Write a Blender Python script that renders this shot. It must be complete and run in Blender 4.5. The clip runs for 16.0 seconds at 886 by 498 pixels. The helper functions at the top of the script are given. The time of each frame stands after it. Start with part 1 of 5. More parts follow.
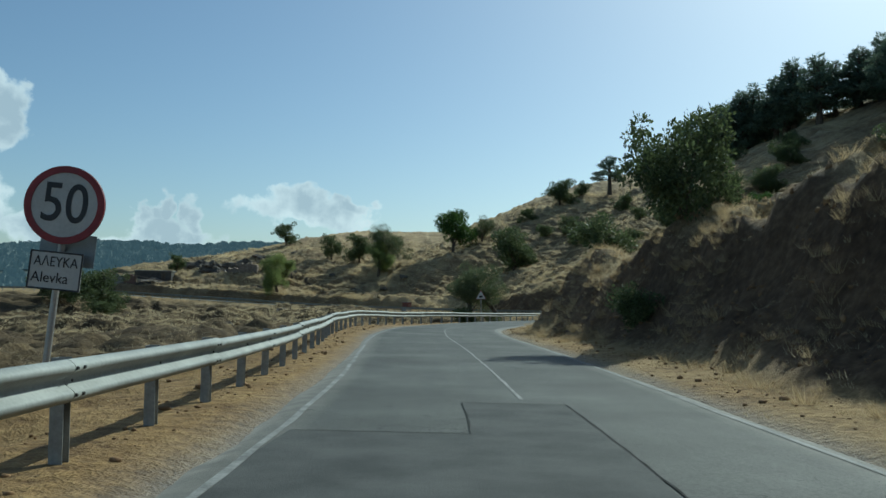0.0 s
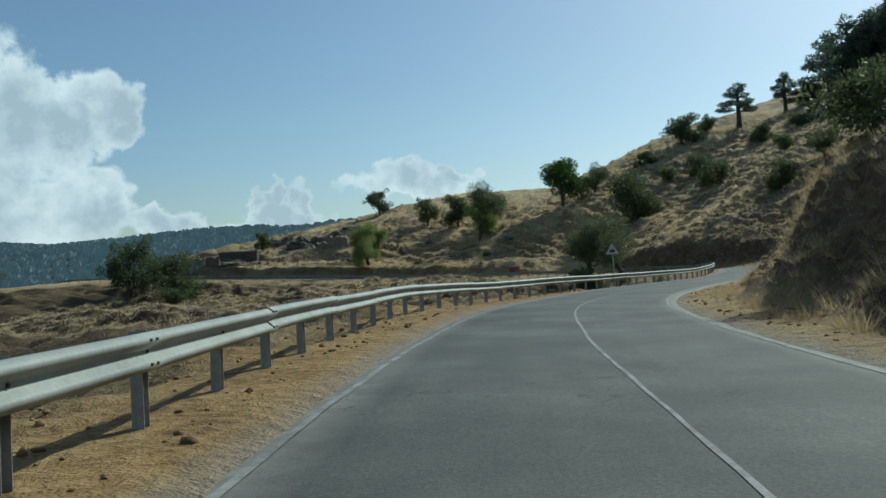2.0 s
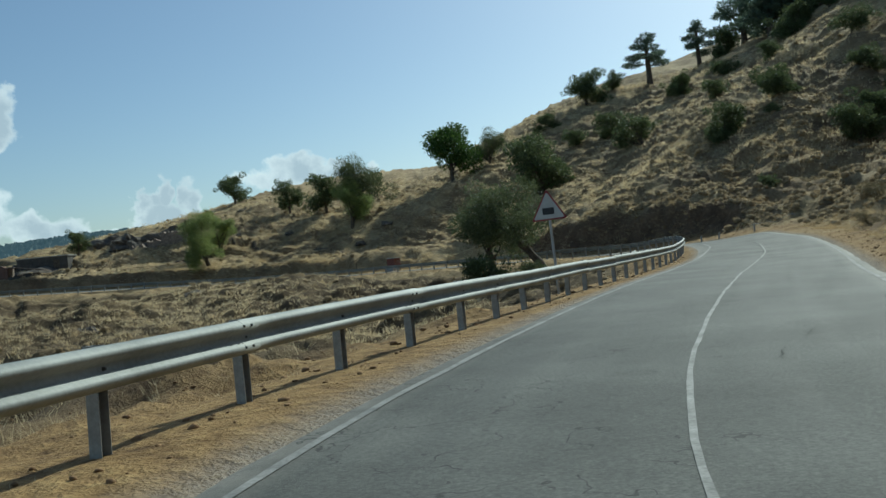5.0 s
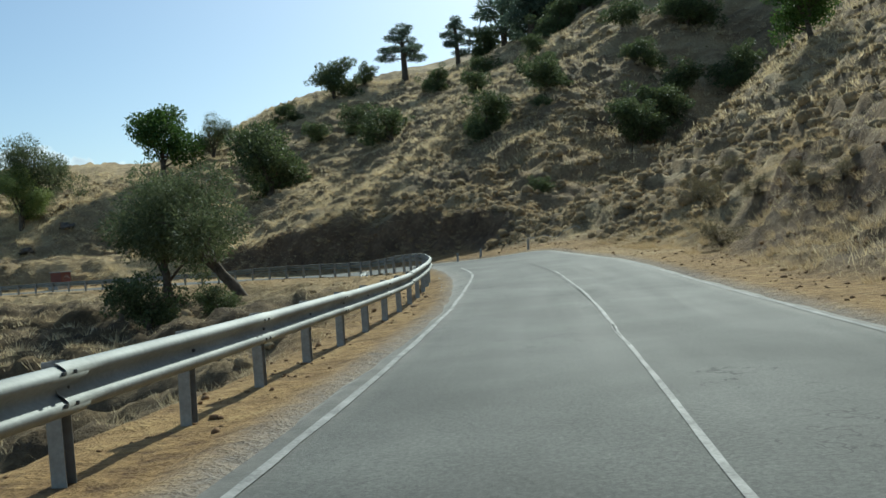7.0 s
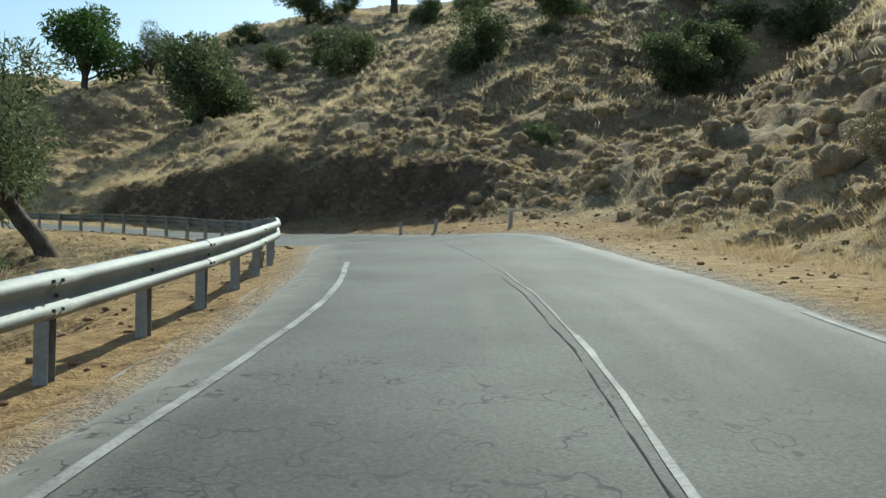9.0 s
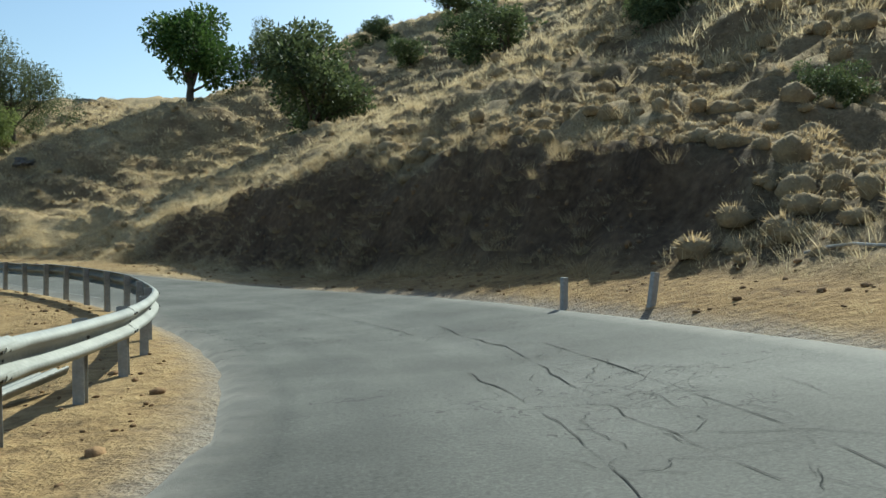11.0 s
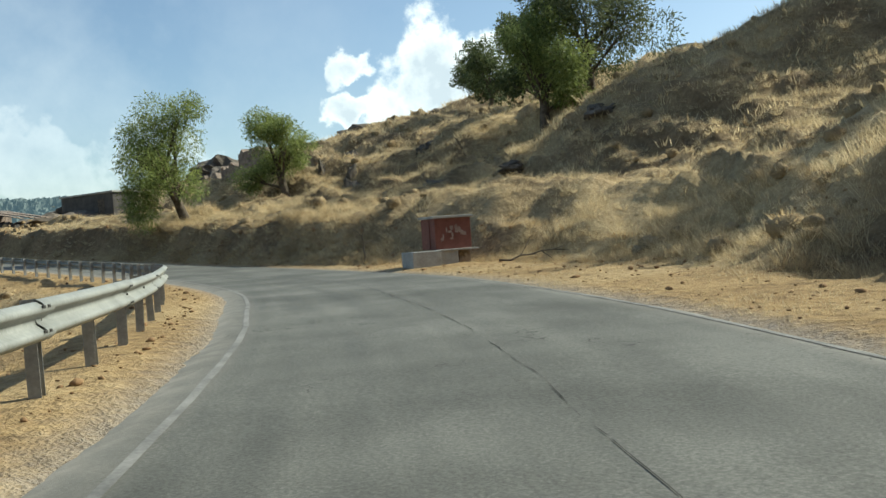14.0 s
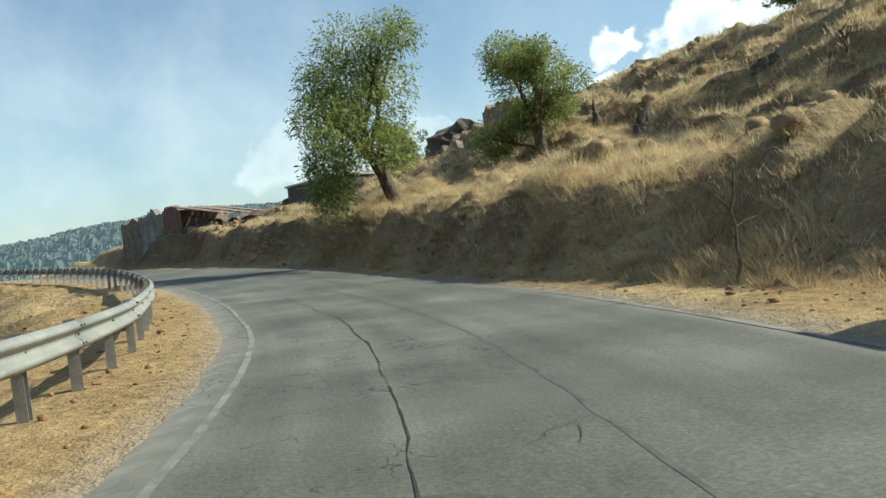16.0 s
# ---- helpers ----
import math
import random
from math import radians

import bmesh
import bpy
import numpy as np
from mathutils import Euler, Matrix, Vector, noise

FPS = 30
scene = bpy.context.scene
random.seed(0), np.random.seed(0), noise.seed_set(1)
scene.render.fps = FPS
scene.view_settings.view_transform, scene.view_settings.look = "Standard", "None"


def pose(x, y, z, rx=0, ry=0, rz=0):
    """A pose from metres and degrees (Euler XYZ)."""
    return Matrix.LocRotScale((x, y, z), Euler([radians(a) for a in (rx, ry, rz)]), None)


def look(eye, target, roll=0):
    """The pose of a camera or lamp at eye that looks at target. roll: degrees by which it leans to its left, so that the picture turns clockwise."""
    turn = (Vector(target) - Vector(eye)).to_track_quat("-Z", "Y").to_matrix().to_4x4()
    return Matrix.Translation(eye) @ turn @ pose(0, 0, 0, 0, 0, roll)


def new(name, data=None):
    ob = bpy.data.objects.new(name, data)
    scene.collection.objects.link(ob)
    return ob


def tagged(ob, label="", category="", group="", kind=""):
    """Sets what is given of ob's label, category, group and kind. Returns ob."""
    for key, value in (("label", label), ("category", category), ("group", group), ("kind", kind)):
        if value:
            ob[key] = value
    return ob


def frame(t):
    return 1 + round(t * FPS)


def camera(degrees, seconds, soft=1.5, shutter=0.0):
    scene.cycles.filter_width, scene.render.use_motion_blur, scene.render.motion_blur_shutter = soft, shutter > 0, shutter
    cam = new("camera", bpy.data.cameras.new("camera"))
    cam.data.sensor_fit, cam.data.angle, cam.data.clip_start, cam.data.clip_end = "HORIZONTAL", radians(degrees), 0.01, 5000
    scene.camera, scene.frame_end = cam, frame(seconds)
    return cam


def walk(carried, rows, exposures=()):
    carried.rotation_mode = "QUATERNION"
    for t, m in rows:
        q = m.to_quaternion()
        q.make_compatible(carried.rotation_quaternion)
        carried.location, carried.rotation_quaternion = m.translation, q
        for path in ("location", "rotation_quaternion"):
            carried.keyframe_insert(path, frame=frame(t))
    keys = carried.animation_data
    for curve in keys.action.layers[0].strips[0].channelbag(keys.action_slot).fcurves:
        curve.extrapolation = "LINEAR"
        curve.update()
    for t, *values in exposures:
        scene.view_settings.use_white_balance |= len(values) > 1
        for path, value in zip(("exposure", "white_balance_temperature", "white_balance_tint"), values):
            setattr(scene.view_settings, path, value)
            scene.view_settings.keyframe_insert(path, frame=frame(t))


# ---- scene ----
cam = camera(55.7, 16.0)
PATH = [
    (0, (0.353, 0.773, 1.234), (0.352, 2.769, 1.367), 1.3),
    (0.5, (0.42, 5.68, 1.192), (0.343, 7.676, 1.305), 0.8),
    (1, (0.32, 10.176, 1.11), (0.15, 12.166, 1.227), -1.5),
    (1.5, (0.12, 14.775, 1.157), (-0.135, 16.757, 1.228), -2.8),
    (2, (0.05, 19.931, 1.176), (-0.208, 21.914, 1.232), -2.6),
    (2.5, (-0.136, 24.944, 1.23), (-0.379, 26.928, 1.296), -2.9),
    (3, (-0.332, 30.032, 1.171), (-0.598, 32.013, 1.226), -3.8),
    (3.2, (-0.301, 32.051, 1.221), (-0.568, 34.033, 1.263), -4.1),
    (5.3, (1.484, 51.736, 1.09), (1.539, 53.735, 1.106), -6.0),
    (5.5, (1.894, 53.765, 1.099), (2.004, 55.762, 1.131), -6.3),
    (6, (3.189, 58.904, 1.218), (3.496, 60.879, 1.291), -6.9),
    (6.5, (4.859, 63.54, 1.185), (5.323, 65.485, 1.235), -6.0),
    (7, (6.653, 68.037, 1.166), (7.197, 69.961, 1.162), -4.4),
    (7.5, (8.491, 72.391, 1.148), (9.1, 74.296, 1.121), -1.7),
    (8, (10.384, 76.841, 1.129), (10.99, 78.746, 1.081), 0.8),
    (8.2, (11.048, 78.402, 1.046), (11.643, 80.309, 0.956), 1.1),
    (10.3, (16.09, 94.222, 1.633), (16.573, 96.161, 1.546), 2.4),
    (10.5, (16.568, 96.214, 1.64), (17.006, 98.164, 1.549), 2.4),
    (11, (17.283, 100.944, 1.602), (17.476, 102.934, 1.548), -0.5),
    (11.5, (17.711, 105.579, 1.471), (17.721, 107.579, 1.436), -2.3),
    (12, (16.932, 110.142, 1.153), (16.718, 112.13, 1.112), -2.9),
    (12.5, (15.701, 114.673, 1.054), (15.234, 116.617, 1.031), -2.1),
    (13, (13.564, 119.087, 1.033), (12.801, 120.935, 0.996), -2.6),
    (13.5, (11.588, 123.13, 1.01), (10.624, 124.882, 0.985), -3.2),
    (14, (9.196, 126.982, 0.972), (8.064, 128.631, 0.942), -4.0),
    (14.5, (6.319, 130.771, 1.004), (5.055, 132.321, 0.967), -4.8),
    (15, (3.13, 134.342, 1.039), (1.749, 135.787, 0.997), -5.4),
    (15.5, (-0.232, 137.486, 1.1), (-1.73, 138.81, 1.072), -5.5),
    (16, (-3.877, 140.665, 1.13), (-5.474, 141.869, 1.119), -6.6),
]
EXPOSURES = [(0, -0.46, 5500, -11), (3, -0.46, 5650, -9), (6, -0.24, 5700, -8), (8, 0.12, 5850, -6), (10.5, 0.3, 5900, -6), (12.5, 0.28, 6150, -4), (14.5, 0.4, 6450, -2), (16, 0.46, 6500, -3)]
walk(cam, [(t, look(eye, target, roll)) for t, eye, target, roll in PATH], EXPOSURES)

# ---- world and sun ----
SUN_AZ, SUN_EL = radians(33), radians(39)
SUN_DIR = Vector((math.sin(SUN_AZ) * math.cos(SUN_EL), math.cos(SUN_AZ) * math.cos(SUN_EL), math.sin(SUN_EL)))


def link(nt, a, b):
    nt.links.new(a, b)


def maths(nt, op, a, b=None, clamp=False):
    n = nt.nodes.new("ShaderNodeMath")
    n.operation, n.use_clamp = op, clamp
    for i, v in enumerate((a, b)):
        if v is None:
            continue
        if isinstance(v, (int, float)):
            n.inputs[i].default_value = v
        else:
            link(nt, v, n.inputs[i])
    return n.outputs[0]


def ramp(nt, fac, stops):
    n = nt.nodes.new("ShaderNodeValToRGB")
    while len(n.color_ramp.elements) < len(stops):
        n.color_ramp.elements.new(0.5)
    for e, (p, c) in zip(n.color_ramp.elements, stops):
        e.position = p
        e.color = (*c, 1) if len(c) == 3 else c
    link(nt, fac, n.inputs[0])
    return n.outputs[0]


def mix(nt, fac, a, b, mode="MIX"):
    n = nt.nodes.new("ShaderNodeMix")
    n.data_type, n.blend_type = "RGBA", mode
    for socket, v in ((n.inputs[0], fac), (n.inputs[6], a), (n.inputs[7], b)):
        if isinstance(v, (int, float)):
            socket.default_value = v
        elif isinstance(v, tuple):
            socket.default_value = (*v, 1)
        else:
            link(nt, v, socket)
    return n.outputs[2]


def noise_tex(nt, vec, scale, detail=5.0, rough=0.55):
    n = nt.nodes.new("ShaderNodeTexNoise")
    n.inputs["Scale"].default_value, n.inputs["Detail"].default_value, n.inputs["Roughness"].default_value = scale, detail, rough
    if vec is not None:
        link(nt, vec, n.inputs["Vector"])
    return n.outputs["Fac"]


# cumulus banks: azimuth (left of ahead), elevation, half width, half height, in degrees
CLOUDS = [(34.5, 9.2, 4.8, 5.8), (29.8, 10.8, 2.4, 3.2), (40, 12, 2.0, 1.6), (40, 8.8, 2.4, 1.6), (36, 4.6, 7, 3.4), (30, 4.6, 4.2, 2.8), (25, 3.6, 3.2, 1.6), (19.4, 5.6, 1.2, 2.2), (17, 5.6, 1.4, 1.8),
          (18.5, 3.8, 3.6, 1.2), (9, 5.6, 5.5, 1.5), (6.5, 6.7, 1.8, 1.1), (60, 6.2, 6.5, 2.8), (52, 6.8, 3, 1.7)]


def build_world():
    world = bpy.data.worlds.new("sky")
    scene.world = world
    world.use_nodes = True
    nt = world.node_tree
    nt.nodes.clear()
    sky = nt.nodes.new("ShaderNodeTexSky")
    sky.sky_type, sky.sun_disc = "NISHITA", False
    sky.sun_elevation, sky.sun_rotation = SUN_EL, SUN_AZ
    sky.altitude, sky.air_density, sky.dust_density, sky.ozone_density = 500, 1.0, 1.8, 1.1
    coord = nt.nodes.new("ShaderNodeTexCoord").outputs["Generated"]
    sep = nt.nodes.new("ShaderNodeSeparateXYZ")
    link(nt, coord, sep.inputs[0])
    az = maths(nt, "MULTIPLY", maths(nt, "ARCTAN2", maths(nt, "MULTIPLY", sep.outputs[0], -1.0), sep.outputs[1]), 57.2958)
    el = maths(nt, "MULTIPLY", maths(nt, "ARCSINE", sep.outputs[2]), 57.2958)
    warp = noise_tex(nt, coord, 9.0, 9.0, 0.62)
    fine = noise_tex(nt, coord, 34.0, 6.0, 0.6)
    for scale, reach in ((11.0, 9.0), (38.0, 3.4)):
        roll = nt.nodes.new("ShaderNodeTexNoise")
        roll.inputs["Scale"].default_value, roll.inputs["Detail"].default_value = scale, 5.0
        link(nt, coord, roll.inputs["Vector"])
        both = nt.nodes.new("ShaderNodeSeparateColor")
        link(nt, roll.outputs["Color"], both.inputs[0])
        az = maths(nt, "ADD", az, maths(nt, "MULTIPLY", maths(nt, "SUBTRACT", both.outputs[0], 0.5), reach))
        el = maths(nt, "ADD", el, maths(nt, "MULTIPLY", maths(nt, "SUBTRACT", both.outputs[1], 0.5), reach * 0.7))
    total = None
    for a, e, w, h in CLOUDS:
        dx = maths(nt, "DIVIDE", maths(nt, "SUBTRACT", az, float(a)), float(w))
        dy = maths(nt, "DIVIDE", maths(nt, "SUBTRACT", el, float(e)), float(h))
        r2 = maths(nt, "ADD", maths(nt, "MULTIPLY", dx, dx), maths(nt, "MULTIPLY", dy, dy))
        blob = maths(nt, "SUBTRACT", 1.0, r2)
        total = blob if total is None else maths(nt, "MAXIMUM", total, blob)
    total = maths(nt, "MAXIMUM", total, -1.0)
    dens = maths(nt, "ADD", maths(nt, "MULTIPLY", total, 0.7), maths(nt, "MULTIPLY", maths(nt, "SUBTRACT", warp, 0.5), 1.2))
    dens = maths(nt, "ADD", dens, maths(nt, "MULTIPLY", maths(nt, "SUBTRACT", fine, 0.5), 0.9))
    mask = nt.nodes.new("ShaderNodeMapRange")
    mask.interpolation_type = "SMOOTHSTEP"
    link(nt, dens, mask.inputs[0])
    mask.inputs[1].default_value, mask.inputs[2].default_value = 0.02, 0.40
    lump = noise_tex(nt, coord, 14.0, 6.0, 0.55)
    shade = maths(nt, "ADD", maths(nt, "MULTIPLY", lump, 0.7), maths(nt, "MULTIPLY", maths(nt, "SUBTRACT", 0.55, dens), 0.35))
    body = ramp(nt, shade, [(0.25, (5.2, 5.7, 6.3)), (0.52, (9.8, 9.9, 9.9))])
    thin = maths(nt, "SUBTRACT", 0.88, maths(nt, "MULTIPLY", maths(nt, "MULTIPLY", maths(nt, "SUBTRACT", az, 42.0), 0.1, True), 0.6))
    col = mix(nt, maths(nt, "MULTIPLY", mask.outputs[0], thin), sky.outputs[0], body)
    veil = maths(nt, "MULTIPLY", maths(nt, "SUBTRACT", noise_tex(nt, coord, 4.0, 8.0, 0.6), 0.40), 2.6, True)
    veil = maths(nt, "MULTIPLY", veil, maths(nt, "MULTIPLY", maths(nt, "SUBTRACT", az, 30.0), 0.035, True))
    veil = maths(nt, "MULTIPLY", veil, maths(nt, "SUBTRACT", 1.0, maths(nt, "MULTIPLY", el, 0.03), True))
    col = mix(nt, maths(nt, "MULTIPLY", veil, 0.75), col, (6.6, 7.0, 7.5))
    bg = nt.nodes.new("ShaderNodeBackground")
    bg.inputs[1].default_value = SKY_STRENGTH
    link(nt, col, bg.inputs[0])
    out = nt.nodes.new("ShaderNodeOutputWorld")
    link(nt, bg.outputs[0], out.inputs[0])


SKY_STRENGTH = 0.118
build_world()
sun = bpy.data.lights.new("sun", "SUN")
sun.energy, sun.angle, sun.color = 5.0, radians(0.6), (1.0, 0.94, 0.84)
sun_ob = new("sun", sun)
sun_ob.matrix_world = look(tuple(SUN_DIR * 100), (0, 0, 0))


# ---- materials ----
def material(name, rough=0.9, metal=0.0):
    m = bpy.data.materials.new(name)
    m.use_nodes = True
    nt = m.node_tree
    b = nt.nodes["Principled BSDF"]
    b.inputs["Roughness"].default_value, b.inputs["Metallic"].default_value = rough, metal
    return m, nt, b


def coords(nt):
    return nt.nodes.new("ShaderNodeTexCoord").outputs["Object"]


def bump(nt, b, height, strength, distance):
    n = nt.nodes.new("ShaderNodeBump")
    n.inputs["Strength"].default_value, n.inputs["Distance"].default_value = strength, distance
    link(nt, height, n.inputs["Height"])
    link(nt, n.outputs[0], b.inputs["Normal"])


def mat_simple(name, a, b_col, scale, rough=0.8, metal=0.0, fine=60.0, bump_size=0.0, spec=0.5):
    """Two tones mixed by two scales of noise."""
    m, nt, b = material(name, rough, metal)
    v = coords(nt)
    f = maths(nt, "ADD", maths(nt, "MULTIPLY", noise_tex(nt, v, scale), 0.65), maths(nt, "MULTIPLY", noise_tex(nt, v, fine), 0.35))
    link(nt, ramp(nt, f, [(0.36, a), (0.64, b_col)]), b.inputs["Base Color"])
    b.inputs["Specular IOR Level"].default_value = spec
    if bump_size:
        bump(nt, b, noise_tex(nt, v, fine, 4.0), 0.6, bump_size)
    return m


def mat_ground():
    m, nt, b = material("dry hillside earth", 0.95)
    b.inputs["Specular IOR Level"].default_value = 0.15
    v = coords(nt)
    att = nt.nodes.new("ShaderNodeAttribute")
    att.attribute_name = "cover"
    sep = nt.nodes.new("ShaderNodeSeparateColor")
    link(nt, att.outputs["Color"], sep.inputs[0])
    big, mid, small, grit = noise_tex(nt, v, 0.09), noise_tex(nt, v, 0.7), noise_tex(nt, v, 5.0), noise_tex(nt, v, 30.0)
    f = maths(nt, "ADD", maths(nt, "MULTIPLY", big, 0.3), maths(nt, "ADD", maths(nt, "MULTIPLY", mid, 0.4), maths(nt, "MULTIPLY", small, 0.3)))
    hill = ramp(nt, f, [(0.36, (0.085, 0.06, 0.037)), (0.46, (0.18, 0.13, 0.075)), (0.57, (0.305, 0.228, 0.13)), (0.7, (0.255, 0.183, 0.10))])
    verge = ramp(nt, maths(nt, "ADD", maths(nt, "MULTIPLY", mid, 0.4), maths(nt, "MULTIPLY", small, 0.6)),
                 [(0.34, (0.12, 0.072, 0.034)), (0.43, (0.235, 0.145, 0.062)), (0.54, (0.335, 0.215, 0.09)), (0.68, (0.43, 0.295, 0.13))])
    bare = ramp(nt, maths(nt, "ADD", maths(nt, "MULTIPLY", small, 0.5), maths(nt, "MULTIPLY", mid, 0.5)),
                [(0.34, (0.07, 0.047, 0.032)), (0.5, (0.17, 0.112, 0.068)), (0.66, (0.30, 0.20, 0.118))])
    gravel = ramp(nt, grit, [(0.35, (0.16, 0.15, 0.135)), (0.65, (0.36, 0.34, 0.31))])
    thatch = noise_tex(nt, v, 13.0, 7.0, 0.8)
    hill = mix(nt, maths(nt, "MULTIPLY", maths(nt, "SUBTRACT", 0.55, thatch), 5.0, True), hill, (0.085, 0.058, 0.033))
    speck = maths(nt, "MULTIPLY", maths(nt, "SUBTRACT", noise_tex(nt, v, 9.0, 6.0, 0.75), 0.56), 9.0, True)
    verge = mix(nt, maths(nt, "MULTIPLY", speck, 0.7), verge, (0.11, 0.068, 0.036))
    weeds = nt.nodes.new("ShaderNodeAttribute")
    weeds.attribute_name = "weeds"
    brown = ramp(nt, f, [(0.38, (0.045, 0.033, 0.021)), (0.49, (0.105, 0.076, 0.043)), (0.62, (0.205, 0.148, 0.078))])
    hill = mix(nt, weeds.outputs["Fac"], hill, brown)
    dry = nt.nodes.new("ShaderNodeAttribute")
    dry.attribute_name = "straw"
    straw = ramp(nt, maths(nt, "ADD", maths(nt, "MULTIPLY", f, 0.5), maths(nt, "MULTIPLY", thatch, 0.5)), [(0.36, (0.13, 0.09, 0.046)), (0.46, (0.38, 0.28, 0.145)), (0.57, (0.62, 0.48, 0.27)), (0.7, (0.52, 0.39, 0.2))])
    hill = mix(nt, dry.outputs["Fac"], hill, straw)
    verge = mix(nt, maths(nt, "MULTIPLY", dry.outputs["Fac"], 0.6), verge, straw)
    c = mix(nt, sep.outputs[0], hill, verge)
    c = mix(nt, sep.outputs[1], c, bare)
    c = mix(nt, sep.outputs[2], c, gravel)
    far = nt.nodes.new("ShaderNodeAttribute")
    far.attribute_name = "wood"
    # far wooded ground; some blue haze is put into this colour
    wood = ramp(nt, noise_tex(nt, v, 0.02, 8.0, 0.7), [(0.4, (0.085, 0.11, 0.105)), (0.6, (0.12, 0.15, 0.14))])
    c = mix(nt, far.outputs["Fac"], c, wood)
    c = mix(nt, maths(nt, "MULTIPLY", maths(nt, "SUBTRACT", grit, 0.3, True), 0.5), c, (0.12, 0.085, 0.05))
    link(nt, c, b.inputs["Base Color"])
    h = maths(nt, "ADD", maths(nt, "MULTIPLY", small, 1.0), maths(nt, "MULTIPLY", grit, 0.35))
    h = maths(nt, "ADD", h, maths(nt, "MULTIPLY", maths(nt, "MULTIPLY", sep.outputs[1], noise_tex(nt, v, 4.5, 7.0, 0.75)), 2.2))
    bump(nt, b, h, 0.9, 0.12)
    return m


PALE_FROM = 172.0


def mat_asphalt():
    m, nt, b = material("worn asphalt", 0.62)
    b.inputs["Specular IOR Level"].default_value = 0.17
    v = coords(nt)
    att = nt.nodes.new("ShaderNodeAttribute")
    att.attribute_name = "lane"
    speck = noise_tex(nt, v, 38.0, 6.0, 0.85)
    patchy = noise_tex(nt, v, 0.45, 6.0)
    streak_map = nt.nodes.new("ShaderNodeMapping")
    streak_map.inputs["Scale"].default_value = (1.6, 0.10, 1.0)
    uv = nt.nodes.new("ShaderNodeAttribute")
    uv.attribute_name = "along"
    link(nt, uv.outputs["Vector"], streak_map.inputs[0])
    streak = noise_tex(nt, streak_map.outputs[0], 1.4, 6.0)
    f = maths(nt, "ADD", maths(nt, "MULTIPLY", patchy, 0.30), maths(nt, "ADD", maths(nt, "MULTIPLY", streak, 0.16), maths(nt, "MULTIPLY", speck, 0.54)))
    c = ramp(nt, f, [(0.38, (0.043, 0.043, 0.038)), (0.5, (0.09, 0.09, 0.081)), (0.61, (0.16, 0.159, 0.142))])
    # the upper stretch is paler, with a ragged start
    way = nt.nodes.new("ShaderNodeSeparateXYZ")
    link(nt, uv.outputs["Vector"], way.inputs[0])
    old = maths(nt, "MULTIPLY", maths(nt, "SUBTRACT", maths(nt, "ADD", way.outputs[1], maths(nt, "MULTIPLY", patchy, 6.0)), PALE_FROM), 0.07, True)
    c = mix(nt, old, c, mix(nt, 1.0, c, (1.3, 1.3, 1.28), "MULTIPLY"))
    dust = ramp(nt, noise_tex(nt, v, 3.0), [(0.4, (0.25, 0.235, 0.205)), (0.6, (0.34, 0.315, 0.27))])
    edge = maths(nt, "MULTIPLY", att.outputs["Fac"], maths(nt, "ADD", noise_tex(nt, v, 2.2), 0.25), True)
    c = mix(nt, edge, c, dust)
    # crazing
    vor = nt.nodes.new("ShaderNodeTexVoronoi")
    vor.feature = "DISTANCE_TO_EDGE"
    vor.inputs["Scale"].default_value = 1.1
    wob = nt.nodes.new("ShaderNodeVectorMath")
    wob.operation = "ADD"
    nc = nt.nodes.new("ShaderNodeTexNoise")
    nc.inputs["Scale"].default_value = 3.0
    link(nt, v, nc.inputs["Vector"])
    link(nt, v, wob.inputs[0])
    link(nt, nc.outputs["Color"], wob.inputs[1])
    link(nt, wob.outputs[0], vor.inputs["Vector"])
    crack = maths(nt, "LESS_THAN", vor.outputs["Distance"], 0.010)
    where = maths(nt, "GREATER_THAN", noise_tex(nt, v, 0.17, 3.0), 0.56)
    crack = maths(nt, "MULTIPLY", maths(nt, "MULTIPLY", crack, where), maths(nt, "GREATER_THAN", noise_tex(nt, v, 1.7), 0.46))
    c = mix(nt, maths(nt, "MULTIPLY", crack, 0.75), c, (0.035, 0.034, 0.032))
    link(nt, c, b.inputs["Base Color"])
    link(nt, maths(nt, "ADD", maths(nt, "MULTIPLY", streak, 0.25), 0.62), b.inputs["Roughness"])
    bump(nt, b, maths(nt, "SUBTRACT", speck, crack), 0.6, 0.007)
    return m


def mat_leaf(name, dark, light, trans=0.35):
    m, nt, b = material(name, 0.6)
    geo = nt.nodes.new("ShaderNodeNewGeometry")
    info = nt.nodes.new("ShaderNodeObjectInfo")
    v = coords(nt)
    f = maths(nt, "ADD", maths(nt, "MULTIPLY", geo.outputs["Random Per Island"], 0.55), maths(nt, "MULTIPLY", noise_tex(nt, v, 1.1), 0.45))
    c = ramp(nt, f, [(0.2, dark), (0.75, light)])
    link(nt, c, b.inputs["Base Color"])
    b.inputs["Specular IOR Level"].default_value = 0.25
    tr = nt.nodes.new("ShaderNodeBsdfTranslucent")
    link(nt, c, tr.inputs[0])
    ms = nt.nodes.new("ShaderNodeMixShader")
    ms.inputs[0].default_value = trans
    link(nt, b.outputs[0], ms.inputs[1])
    link(nt, tr.outputs[0], ms.inputs[2])
    link(nt, ms.outputs[0], nt.nodes["Material Output"].inputs[0])
    return m


